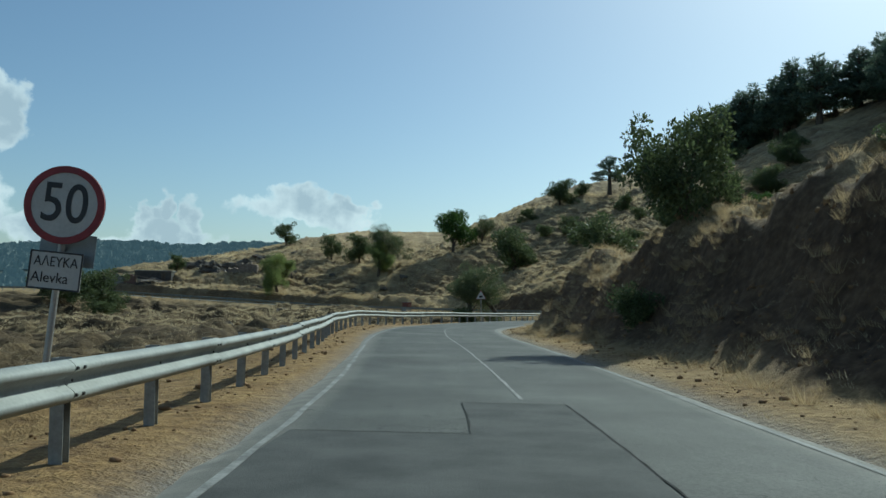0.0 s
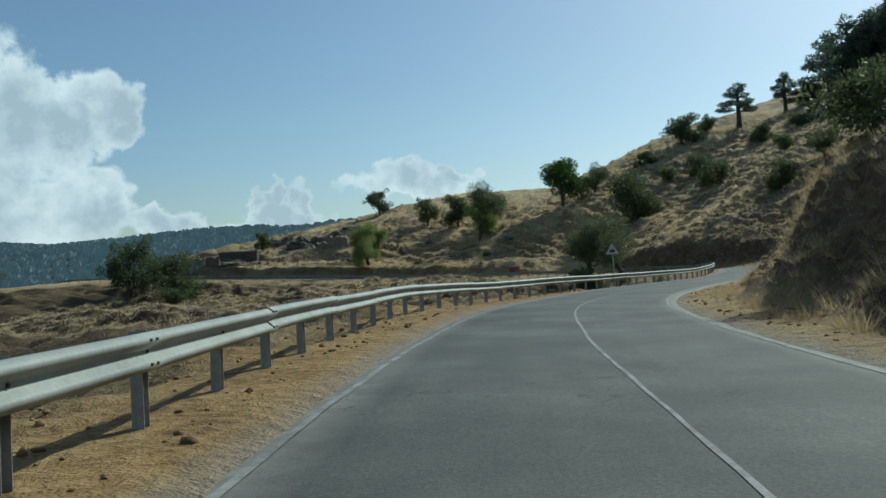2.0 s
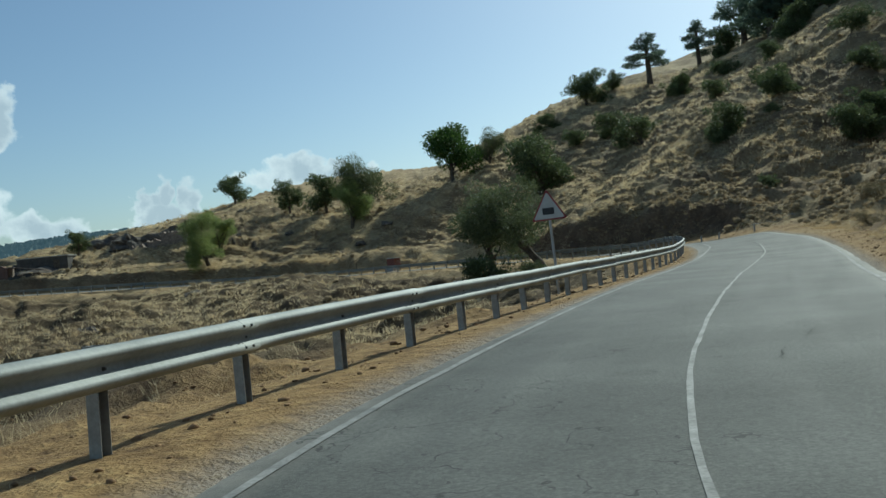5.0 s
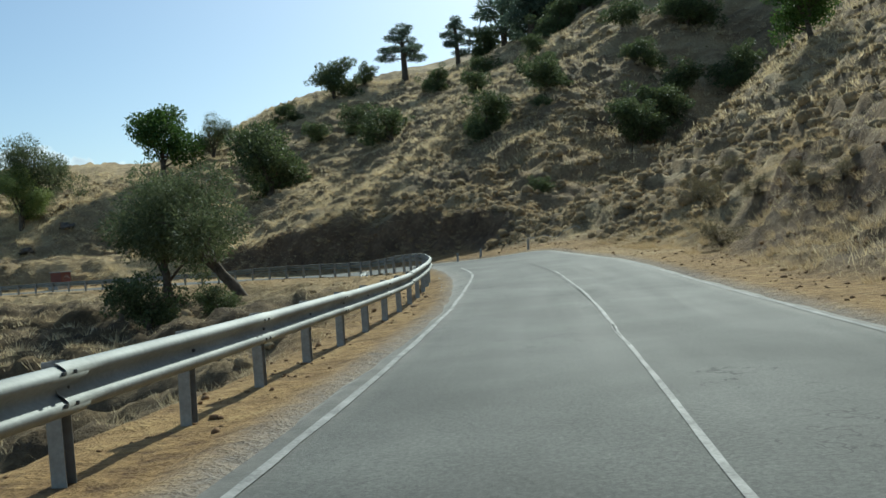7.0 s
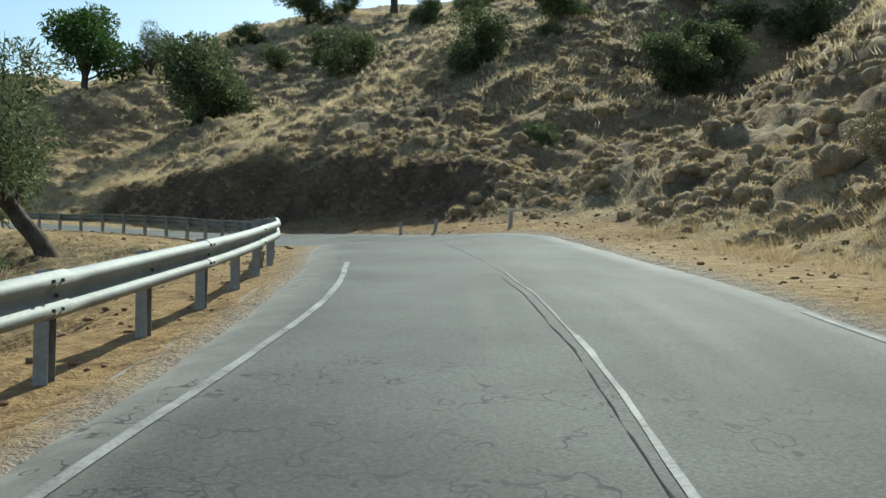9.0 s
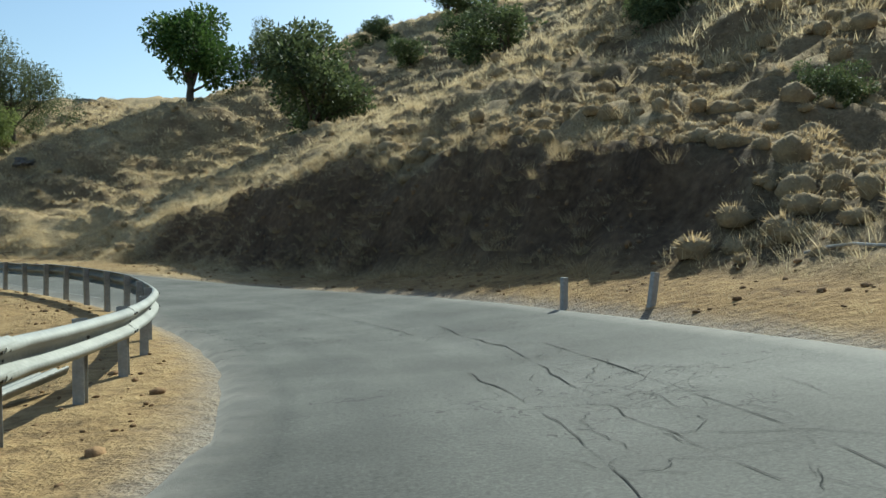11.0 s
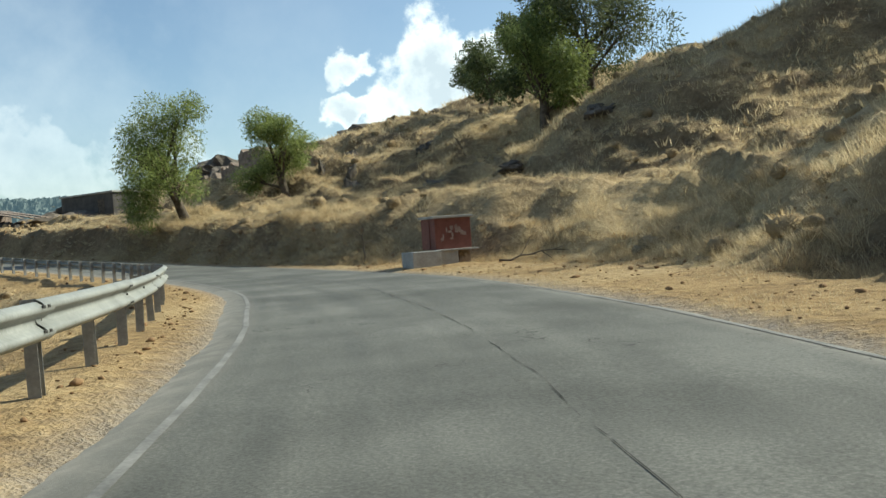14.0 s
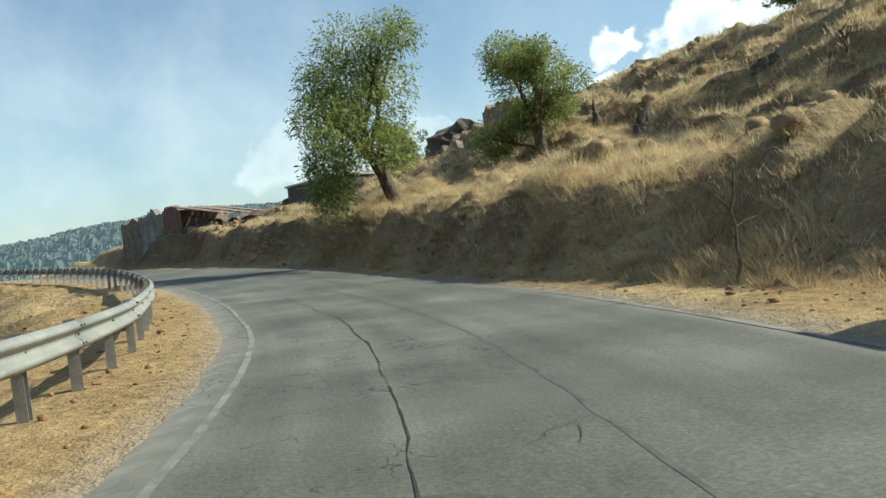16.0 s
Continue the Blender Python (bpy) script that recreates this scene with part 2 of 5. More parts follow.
GROUND = mat_ground()
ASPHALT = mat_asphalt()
PATCH = mat_simple("darker repair asphalt", (0.046, 0.047, 0.045), (0.1, 0.099, 0.093), 1.2, 0.85, fine=55, bump_size=0.008, spec=0.2)
SEAM = mat_simple("grey weathered crack filler", (0.036, 0.036, 0.033), (0.078, 0.078, 0.073), 5.0, 0.95, fine=60, spec=0.05)
OLD_SEAM = mat_simple("faded tar band", (0.072, 0.072, 0.066), (0.14, 0.139, 0.126), 2.0, 0.75, fine=26, spec=0.17)
LINE_PAINT = mat_simple("worn white road paint", (0.10, 0.098, 0.09), (0.30, 0.294, 0.272), 2.5, 0.75, fine=40, bump_size=0.002)
OLD_PAINT = mat_simple("faded road paint", (0.11, 0.108, 0.10), (0.27, 0.262, 0.24), 2.0, 0.8, fine=35, bump_size=0.002)
WORN_PAINT = mat_simple("almost gone road paint", (0.085, 0.084, 0.077), (0.17, 0.166, 0.152), 1.6, 0.8, fine=30)
STEEL = mat_simple("galvanised steel", (0.19, 0.20, 0.185), (0.31, 0.32, 0.298), 1.5, 0.66, 0.12, fine=25, bump_size=0.0015)
POST_STEEL = mat_simple("weathered galvanised post", (0.22, 0.22, 0.21), (0.38, 0.38, 0.36), 2.5, 0.55, 0.35, fine=30, bump_size=0.002)
BOLT = mat_simple("dark bolt steel", (0.06, 0.06, 0.06), (0.12, 0.12, 0.11), 8, 0.5, 0.6)
GRASS = mat_leaf("dry straw grass", (0.40, 0.30, 0.165), (0.78, 0.65, 0.41), 0.5)
GRASS_BROWN = mat_leaf("brown dry scrub", (0.29, 0.21, 0.115), (0.60, 0.46, 0.26), 0.5)
SCRUB_CORE = mat_simple("scrub core, darker than its twigs", (0.20, 0.148, 0.085), (0.37, 0.28, 0.16), 3.0, 0.95, fine=18, bump_size=0.05, spec=0.1)
LEAF_ALMOND = mat_leaf("almond leaves", (0.11, 0.145, 0.042), (0.34, 0.39, 0.13), 0.5)
LEAF_OLIVE = mat_leaf("grey-green olive leaves", (0.06, 0.08, 0.035), (0.17, 0.19, 0.09), 0.4)
LEAF_DARK = mat_leaf("dark oak leaves", (0.055, 0.075, 0.032), (0.15, 0.18, 0.075), 0.4)
LEAF_FRESH = mat_leaf("fresh green leaves", (0.04, 0.08, 0.018), (0.12, 0.19, 0.045), 0.35)
# lightened and made bluer to put the ridge haze into the colour
LEAF_PINE = mat_leaf("pine needles with haze in the colour", (0.07, 0.105, 0.08), (0.17, 0.215, 0.145), 0.45)
# far canopy: pale base and blue glow stand in for haze
LEAF_FAR = mat_leaf("far pine canopy, haze in colour and glow", (0.10, 0.125, 0.115), (0.135, 0.16, 0.145), 0.1)
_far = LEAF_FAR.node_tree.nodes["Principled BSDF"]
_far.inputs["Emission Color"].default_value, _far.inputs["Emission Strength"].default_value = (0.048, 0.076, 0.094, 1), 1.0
LEAF_SCRUB = mat_leaf("grey-brown dry thorn leaves", (0.085, 0.072, 0.04), (0.20, 0.165, 0.09), 0.4)
BARK = mat_simple("rough grey-brown bark", (0.05, 0.04, 0.03), (0.16, 0.13, 0.10), 5.0, 0.95, fine=28, bump_size=0.03, spec=0.2)
STONE = mat_simple("weathered grey-brown rock", (0.07, 0.06, 0.05), (0.20, 0.17, 0.138), 1.3, 0.95, fine=14, bump_size=0.05, spec=0.2)
CLOD = mat_simple("reddish earth clods", (0.16, 0.095, 0.05), (0.33, 0.21, 0.11), 3.0, 0.95, fine=25, bump_size=0.02, spec=0.15)


# ---- small tools ----
def smooth(a, b, x):
    t = np.clip((x - a) / (b - a), 0, 1)
    return t * t * (3 - 2 * t)


TABLE = np.random.RandomState(7).rand(256, 256)


def vnoise(x, y):
    """Smooth noise, 0 to 1, one cell a metre."""
    i, j = np.floor(x).astype(int), np.floor(y).astype(int)
    u, v = x - i, y - j
    u, v = u * u * (3 - 2 * u), v * v * (3 - 2 * v)
    a, b = TABLE[i % 256, j % 256], TABLE[(i + 1) % 256, j % 256]
    c, d = TABLE[i % 256, (j + 1) % 256], TABLE[(i + 1) % 256, (j + 1) % 256]
    return (a * (1 - u) + b * u) * (1 - v) + (c * (1 - u) + d * u) * v


def fbm(x, y, octaves=4):
    total, amp, norm = 0, 1.0, 0
    for k in range(octaves):
        total = total + amp * vnoise(x * 2 ** k + 17.3 * k, y * 2 ** k - 9.1 * k)
        norm += amp
        amp *= 0.5
    return total / norm


def mesh_from(name, verts, faces, mat, smooth_shade=False):
    me = bpy.data.meshes.new(name)
    me.from_pydata([tuple(v) for v in verts], [], faces)
    me.materials.append(mat)
    if smooth_shade:
        me.polygons.foreach_set("use_smooth", [True] * len(me.polygons))
    me.update()
    return me


def mesh_np(name, verts, faces, mat, smooth_shade=False):
    """A mesh from a vertex array and an array of triangles or quads."""
    me = bpy.data.meshes.new(name)
    n, k = faces.shape
    me.vertices.add(len(verts))
    me.vertices.foreach_set("co", np.asarray(verts, np.float32).ravel())
    me.loops.add(n * k)
    me.loops.foreach_set("vertex_index", faces.astype(np.int32).ravel())
    me.polygons.add(n)
    me.polygons.foreach_set("loop_start", np.arange(0, n * k, k, dtype=np.int32))
    me.polygons.foreach_set("loop_total", np.full(n, k, np.int32))
    if smooth_shade:
        me.polygons.foreach_set("use_smooth", np.ones(n, bool))
    me.materials.append(mat)
    me.update(calc_edges=True)
    me.validate()
    return me


def part(name, data, mat, parent, label=""):
    """One mesh object under a thing or a part. data: a bmesh or a mesh."""
    if isinstance(data, bmesh.types.BMesh):
        me = bpy.data.meshes.new(name)
        data.to_mesh(me)
        data.free()
        me.materials.append(mat)
    else:
        me = data
    ob = new(name, me)
    ob.parent = parent
    if label:
        ob["label"] = label
    return ob


def thing(name, at, label, category, group="", kind="", yaw=0.0):
    ob = new(name)
    ob.empty_display_size = 0.2
    ob.matrix_world = pose(*at, 0, 0, yaw)
    return tagged(ob, label, category, group, kind)


def box(bm, x0, x1, y0, y1, z0, z1, bevel=0.0):
    r = bmesh.ops.create_cube(bm, size=1.0)
    for v in r["verts"]:
        v.co = ((x0 + x1) / 2 + v.co.x * (x1 - x0), (y0 + y1) / 2 + v.co.y * (y1 - y0), (z0 + z1) / 2 + v.co.z * (z1 - z0))
    if bevel:
        edges = {e for v in r["verts"] for e in v.link_edges}
        bmesh.ops.bevel(bm, geom=list(edges), offset=bevel, segments=2, affect="EDGES", profile=0.6)
    return bm


# ---- the road's line: x, y, height ----
LINE = [(1.5, -60, -0.3), (1.4, -30, 0), (1.3, 0, 0.03), (1.25, 12, 0), (0.85, 24, 0.03), (0.35, 34, 0.05), (0.68, 44, 0.02), (2.25, 53.5, -0.04), (4.2, 59.5, 0.0),
        (7.35, 67.7, 0.02), (11.05, 76.5, 0.0), (14.1, 84.2, 0.05), (16.65, 92.5, 0.32), (18.25, 100.7, 0.47), (18.95, 105.6, 0.36), (18.45, 110.6, 0.1),
        (17.1, 115.3, -0.04), (14.9, 119.9, -0.08), (12.5, 123.8, -0.1), (9.85, 127.6, -0.13), (6.9, 131.4, -0.1), (3.7, 135.0, -0.06), (0.35, 138.2, -0.02), (-3.3, 141.4, 0.0),
        (-7.3, 144.1, 0.02), (-11.35, 146.4, 0.06), (-15.75, 148.4, 0.15), (-24.9, 151.4, 0.4), (-36, 153.6, 0.9), (-50, 154.8, 1.4), (-70, 153.5, 2.1), (-100, 146, 1.5)]
HALF = 2.5


def spline(points, step):
    """A smooth curve through the points, sampled about every step."""
    p = np.array(points, float)
    out = []
    for i in range(len(p) - 1):
        a, b, c, d = p[max(i - 1, 0)], p[i], p[i + 1], p[min(i + 2, len(p) - 1)]
        n = max(2, int(np.linalg.norm(c - b) / step))
        l0, l1 = np.linalg.norm(b - a) or 1.0, np.linalg.norm(d - c) or 1.0
        l = np.linalg.norm(c - b)
        m0 = ((c - a) / (l + l0) * l) if i else (c - b)
        m1 = ((d - b) / (l + l1) * l) if i < len(p) - 2 else (c - b)
        for k in range(n):
            t = k / n
            out.append((2 * t ** 3 - 3 * t ** 2 + 1) * b + (t ** 3 - 2 * t ** 2 + t) * m0 + (-2 * t ** 3 + 3 * t ** 2) * c + (t ** 3 - t ** 2) * m1)
    out.append(p[-1])
    return np.array(out)


RC = spline(LINE, 0.6)
RS = np.concatenate([[0], np.cumsum(np.hypot(np.diff(RC[:, 0]), np.diff(RC[:, 1])))])
RT = np.gradient(RC[:, :2], RS, axis=0)
RT /= np.linalg.norm(RT, axis=1)[:, None]
RN = np.stack([RT[:, 1], -RT[:, 0]], 1)
S0 = float(np.interp(0, RC[:130, 1], RS[:130]))


def station(x, y):
    """The way along the road to the place nearest to (x, y)."""
    return float(RS[np.argmin((RC[:, 0] - x) ** 2 + (RC[:, 1] - y) ** 2)])


def cross_fall(s):
    """How far the road falls to its left, per metre."""
    return 0.03 * smooth(station(12, 80), station(17.5, 98), s) * (1 - smooth(station(17.6, 110), station(12, 124), s))


def outer_rise(s):
    """How far the outer half of the bend is banked up, per metre."""
    return 0.08 * smooth(station(17.4, 96), station(18.4, 106), s) * (1 - smooth(station(16.5, 114), station(12, 124), s))


def on_road(s, d):
    """The place at s metres along and d to the right."""
    c = [np.interp(s, RS, RC[:, k]) for k in range(3)]
    n = [np.interp(s, RS, RN[:, k]) for k in range(2)]
    return np.stack([c[0] + n[0] * d, c[1] + n[1] * d, c[2] + cross_fall(s) * np.clip(d, -4, 4) + outer_rise(s) * np.clip(d, 0, 4)], -1)


# guard rail: way along, distance from the middle, height over the road's plane
RAIL_S = [0, 11, 17, 36, 42, 52, 61, 65, 85, 89, 96, 101, 105, 108, 110.4, 112.7, 117.5, 122, 128.6, 134.5, 138.7, 147, 151, 162, 166, 200]
RAIL_D = [-3.6, -3.62, -3.68, -4.12, -4.27, -4.0, -3.66, -3.74, -3.7, -3.62, -3.4, -3.3, -3.65, -4.1, -4.09, -3.82, -3.32, -3.05, -3.09, -3.32, -3.56, -3.8, -3.97, -4.05, -4.0, -3.8]
RAIL_Z = [0.04, 0.05, 0.04, 0.07, 0.12, 0.04, -0.02, -0.08, -0.10, -0.12, -0.11, -0.10, -0.09, -0.08, -0.02, 0.04, 0.10, 0.12, 0.12, 0.10, 0.06, 0.02, 0.06, 0.0, 0.0, 0.0]

# right-hand bank: place on the road, verge, height and width of the cut, slope above it
BANK = [(1.2, -40, 1.7, 3.3, 2.9, 0.45), (1.0, 8, 1.8, 3.4, 3.0, 0.50), (0.8, 18, 1.8, 3.4, 2.8, 0.48), (0.5, 28, 1.6, 3.2, 2.4, 0.36), (0.5, 40, 1.6, 2.8, 2.2, 0.36),
        (2.4, 53.5, 2.2, 2.4, 3.0, 0.38), (7, 67, 2.6, 2.4, 3.4, 0.5), (12, 79, 2.5, 2.2, 3.2, 0.6), (16, 90, 2.3, 1.7, 2.8, 0.56), (17.5, 97, 2.2, 0.9, 2.8, 0.6), (18.8, 104, 2.0, 0.9, 2.6, 0.58),
        (18.2, 111.6, 2.4, 1.0, 2.4, 0.52), (17.0, 115.5, 2.4, 2.5, 2.2, 0.44), (14.2, 119.5, 2.35, 2.85, 1.9, 0.5), (9.8, 127.5, 2.8, 3.3, 2.2, 0.5), (6.9, 131.4, 3.1, 2.9, 2.2, 0.46), (3.6, 135, 3.6, 2.1, 2.4, 0.42), (-3.5, 141.2, 3.5, 0.6, 3.0, 0.38), (-7.5, 144.2, 3.7, 1.2, 2.0, 0.37),
        (-11.6, 146, 1.9, 1.35, 1.8, 0.34), (-20, 149.4, 1.1, 1.75, 1.3, 0.22), (-36, 153.3, 1.3, 1.85, 1.15, 0.255), (-60, 154.2, 1.4, 1.9, 1.3, 0.16), (-100, 146, 2.0, 0.3, 3.0, 0.05)]
BANK_S = np.array([station(b[0], b[1]) for b in BANK])


def bank(s, k):
    return np.interp(s, BANK_S, [b[2 + k] for b in BANK])


def nearest(x, y):
    """Way along and signed distance (right positive) to the road, for arrays."""
    s, d = np.empty_like(x), np.empty_like(x)
    for i in range(0, len(x), 4000):
        dx, dy = x[i:i + 4000, None] - RC[None, :, 0], y[i:i + 4000, None] - RC[None, :, 1]
        r2 = dx * dx + dy * dy
        k = np.argmin(r2, 1)
        a = np.arange(len(k))
        side = np.sign(dx[a, k] * RN[k, 0] + dy[a, k] * RN[k, 1])
        along = np.clip(dx[a, k] * RT[k, 0] + dy[a, k] * RT[k, 1], -0.4, 0.4)
        s[i:i + 4000] = RS[k] + along
        d[i:i + 4000] = np.where(side == 0, 1, side) * np.sqrt(np.maximum(r2[a, k] - along ** 2, 0))
    return s, d


def ridge(x, y):
    """The height at which the hill levels off."""
    return np.interp(x, [-160, -110, -80, -60, -45, -34, -15, 5, 22, 40, 80, 130, 300], [1, 2.5, 5, 9, 15, 20, 22, 25, 32, 42, 56, 66, 76])


def step_up(u):
    """A stair with level treads and steep risers, less its mean slope."""
    fr = u - np.floor(u)
    return smooth(0.58, 0.98, fr) - fr


def tussocks(x, y, cell, seed):
    """Rounded lumps about a cell across, 0 to 1."""
    i, j = np.floor(x / cell).astype(int), np.floor(y / cell).astype(int)
    best = np.zeros_like(x)
    for a in (-1, 0, 1):
        for b in (-1, 0, 1):
            ci, cj = (i + a) % 256, (j + b) % 256
            px, py = (i + a + TABLE[ci, (cj + seed) % 256]) * cell, (j + b + TABLE[(ci + seed) % 256, cj]) * cell
            r = cell * (0.38 + 0.42 * TABLE[(ci + 3 * seed) % 256, (cj + 5) % 256])
            best = np.maximum(best, np.sqrt(np.maximum(0, 1 - ((x - px) ** 2 + (y - py) ** 2) / r ** 2)) * r / cell)
    return best


def height(x, y, detail=True):
    """Height of the ground, and its cover: verge, bare earth, gravel."""
    x, y = np.asarray(x, float), np.asarray(y, float)
    s, d = nearest(x, y)
    zr = np.interp(s, RS, RC[:, 2]) + cross_fall(s) * np.clip(d, -4, 4) + outer_rise(s) * np.clip(d, 0, 4)
    a = np.abs(d) - HALF
    wob = (fbm(x * 0.22 + 40, y * 0.22, 3) - 0.5) * (1 - 0.75 * smooth(S0 + 174, S0 + 184, s))
    # right: verge, cut, hill
    v, h, w, m = bank(s, 0) + wob * 2.0, bank(s, 1) * (1 + wob * 1.0), bank(s, 2), bank(s, 3)
    v = np.maximum(v, 0.7)
    q = np.clip((a - v) / w, 0, 1)
    cut = h * (0.36 * np.minimum(q / 0.52, 1) + 0.64 * smooth(0.44, 0.94, q))
    up = m * np.maximum(a - v - w * 0.75, 0)
    # a side gully behind the spur
    gp, gq = (x - 21) * 0.82 + (y - 110) * 0.57, (y - 110) * 0.82 - (x - 21) * 0.57
    up = up * (1 - 0.5 * np.exp(-(gq / 5.5) ** 2) * smooth(0, 7, gp) * (1 - smooth(30, 60, gp)))
    # worn treads along the slope
    u = up * 1.05 + 3.0 * (fbm(x * 0.11 + 7, y * 0.11, 3) - 0.5)
    fr = u - np.floor(u)
    if detail:
        fine = up * 2.5 + 4.0 * (fbm(x * 0.17 + 2, y * 0.17, 3) - 0.5)
        up = up + smooth(0.35, 1.6, up) * (0.84 * step_up(u) * smooth(0.34, 0.52, fbm(x * 0.09 + 70, y * 0.09, 2)) + 0.30 * step_up(fine) * smooth(0.36, 0.55, fbm(x * 0.13 + 20, y * 0.13 + 5, 2)))
    cap = ridge(x, y)
    rise = cut + up
    rise = np.where(rise < cap * 0.7, rise, cap * 0.7 + cap * 0.42 * (1 - np.exp(-(rise - cap * 0.7) / (cap * 0.42))))
    swell = np.interp(a, [0, 5, 12, 20, 24, 60, 120], [0, 0, -0.6, 1.7, 1.8, 1.5, 0]) * (1 - smooth(-12, 4, x)) * smooth(station(9.8, 127.5), station(-3.5, 141.2), s)
    rise = rise + swell + 4.0 * np.exp(-((x - 26) / 34) ** 2 - ((y - 202) / 34) ** 2) * smooth(8, 30, a)
    # ribs and washed-out hollows that run down the last slope
    ribs = fbm(s * 0.17 + 3 + a * 0.035, a * 0.06 + 8, 3) - 0.5
    if detail:
        rise = rise + 2.6 * ribs * smooth(2.5, 7, a) * (1 - smooth(20, 32, a)) * smooth(S0 + 124, S0 + 134, s) * (1 - smooth(S0 + 176, S0 + 186, s))
    # a steep brow above a hollow, half way up the last slope
    u, w2 = x * 0.89 + (y - 171.5) * 0.45, (y - 171.5) * 0.89 - x * 0.45
    rise = rise + 1.8 * np.exp(-(u / 11) ** 2 - ((w2 + 1.5) / 3.6) ** 2) - 1.5 * np.exp(-(u / 12) ** 2 - ((w2 + 9) / 4) ** 2) * smooth(4, 9, a)
    right = np.interp(s - S0, [0, 45, 60, 104, 112, 121, 130], [0.10, 0.10, 0.04, 0.04, 0.17, 0.17, 0.04]) * np.clip(a - 0.3, 0, v) + rise
    # the hill ends where the road leaves the valley
    right = right * (1 - smooth(66, 84, -x) * smooth(1, 6, a)) - 16 * smooth(72, 120, -x) * smooth(3, 20, a)
    # left: verge, then a shallow gully inside the bend
    inside = np.exp(-(((x + 2) / 16) ** 2 + ((y - 90) / 22) ** 2))
    depth = 0.55 + 1.9 * inside
    left = -depth * (1 - np.exp(-np.maximum(a - 1.9, 0) / 3.2)) - 0.02 * np.clip(a, 0, 1.9)
    left = left - 0.075 * np.clip(a - 10, 0, 55) * (1 - smooth(112, 138, y))
    left = left + 1.4 * smooth(20, 60, a) * (1 - smooth(35, 80, -x)) + 0.25 * (fbm(x * 0.07, y * 0.07, 3) - 0.5) * np.clip(a - 2, 0, 12)
    if detail:
        u2 = (y * 0.9 + x * 0.25) * 0.2 + 5.0 * fbm(x * 0.05 + 3, y * 0.05, 3)
        left = left + (1.15 * smooth(0.40, 0.58, fbm(x * 0.05 + 20, y * 0.05, 2)) * step_up(u2) + 0.35 * step_up(u2 * 2.7 + 2.0 * fbm(x * 0.2, y * 0.2, 2))) * smooth(3.5, 8, a) * (1 - smooth(70, 120, a))
    left = left + np.interp(s - S0, RAIL_S, RAIL_Z) * smooth(0.3, 0.9, a) * (1 - smooth(3, 8, a))
    drop = smooth(50, 210, -x + 0.25 * np.maximum(60 - y, 0)) * smooth(10, 50, a)
    left = left - 2.1 * np.exp(-((x + 55) / 15) ** 2 - ((y - 131) / 10) ** 2)
    left = left - 38 * drop - 16 * smooth(62, 115, -x) * smooth(10, 40, a)
    z = np.where(d > 0, right, left) + np.where(np.abs(d) < 6, zr, zr * np.exp(-(np.abs(d) - 6) / 60))
    off = smooth(0.35, 2.2, a)
    bumpy = np.where(d > 0, smooth(0.4, 3.0, a - v * 0.5), smooth(1.2, 4, a))
    if detail:
        terrace = fbm(x * 0.16 + 3, y * 0.45, 3) - 0.5
        z = z + bumpy * (1.5 * terrace * smooth(2, 10, a) + 0.8 * (fbm(x * 0.7, y * 0.7, 3) - 0.5) + 0.30 * (vnoise(x * 1.9, y * 1.9) - 0.5))
        z = z + bumpy * smooth(1.5, 4, a) * (0.42 * tussocks(x, y, 1.3, 7) * smooth(0.40, 0.6, fbm(x * 0.12 + 9, y * 0.12, 2)) + 0.16 * tussocks(x, y, 0.8, 31) - 0.12)
        face = np.where(d > 0, smooth(v - 0.1, v + 0.5, a) * (1 - smooth(v + w * 0.8, v + w * 1.25, a)) * smooth(1.0, 2.0, h), 0)
        z = z + face * (0.75 * (fbm(x * 0.9 + 5, y * 0.9, 3) - 0.5) + 0.25 * (vnoise(x * 2.4, y * 2.4) - 0.5))
        z = z + face * 1.1 * (fbm(x * 0.42 + 15, y * 0.42, 2) - 0.5) * (1 - smooth(S0 + 44, S0 + 54, s))
        z = z + off * 0.05 * (vnoise(x * 3.1 + 5, y * 3.1) - 0.5)
    sunk = 1 - smooth(0.0, 0.5, a)
    z = z - 0.10 * sunk
    # far hills
    r = np.hypot(x, y - 80)
    ang = np.arctan2(-x, y - 80)
    far = smooth(420, 1300, r)
    crest = np.interp(np.degrees(ang), [-60, 0, 13, 20, 26, 35, 48, 60, 66, 74, 78, 82, 110], [90, 86, 84, 80, 71, 62, 70, 80, 82, 68, 57, 40, 35])
    z = z * (1 - smooth(300, 700, r)) + far * (crest + 14 * (fbm(ang * 9 + 11, r * 0.0012 + 2, 4) - 0.5) + 16 * (fbm(x * 0.006, y * 0.006, 4) - 0.5))
    z = np.where(r > 300, z - 20 * smooth(300, 420, r) * (1 - smooth(420, 900, r)), z)
    verge = np.where(d > 0, 1 - smooth(v * 0.8, v + 0.8, a), 1 - smooth(2.4, 5.5, a)) * smooth(-0.1, 0.3, a)
    slope_bare = np.where(d > 0, smooth(v - 0.1, v + 0.5, a) * (1 - smooth(v + w * 0.8, v + w * 1.25, a)) * smooth(1.2, 2.2, h), 0)
    slope_bare = np.maximum(slope_bare, np.where(d > 0, 0.55 * smooth(0.58, 0.8, fr) * (1 - smooth(0.9, 1.0, fr)) * smooth(0.35, 1.6, up), 0))
    slope_bare = slope_bare * (1 - 0.12 * smooth(station(3.6, 135), station(-3.5, 141.2), s))
    gravel = (1 - smooth(0.15, 0.75, a)) * 0.8
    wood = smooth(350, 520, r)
    return z, verge, slope_bare, gravel, wood, s, d


def ground_z(x, y):
    return float(height(np.array([float(x)]), np.array([float(y)]))[0][0])


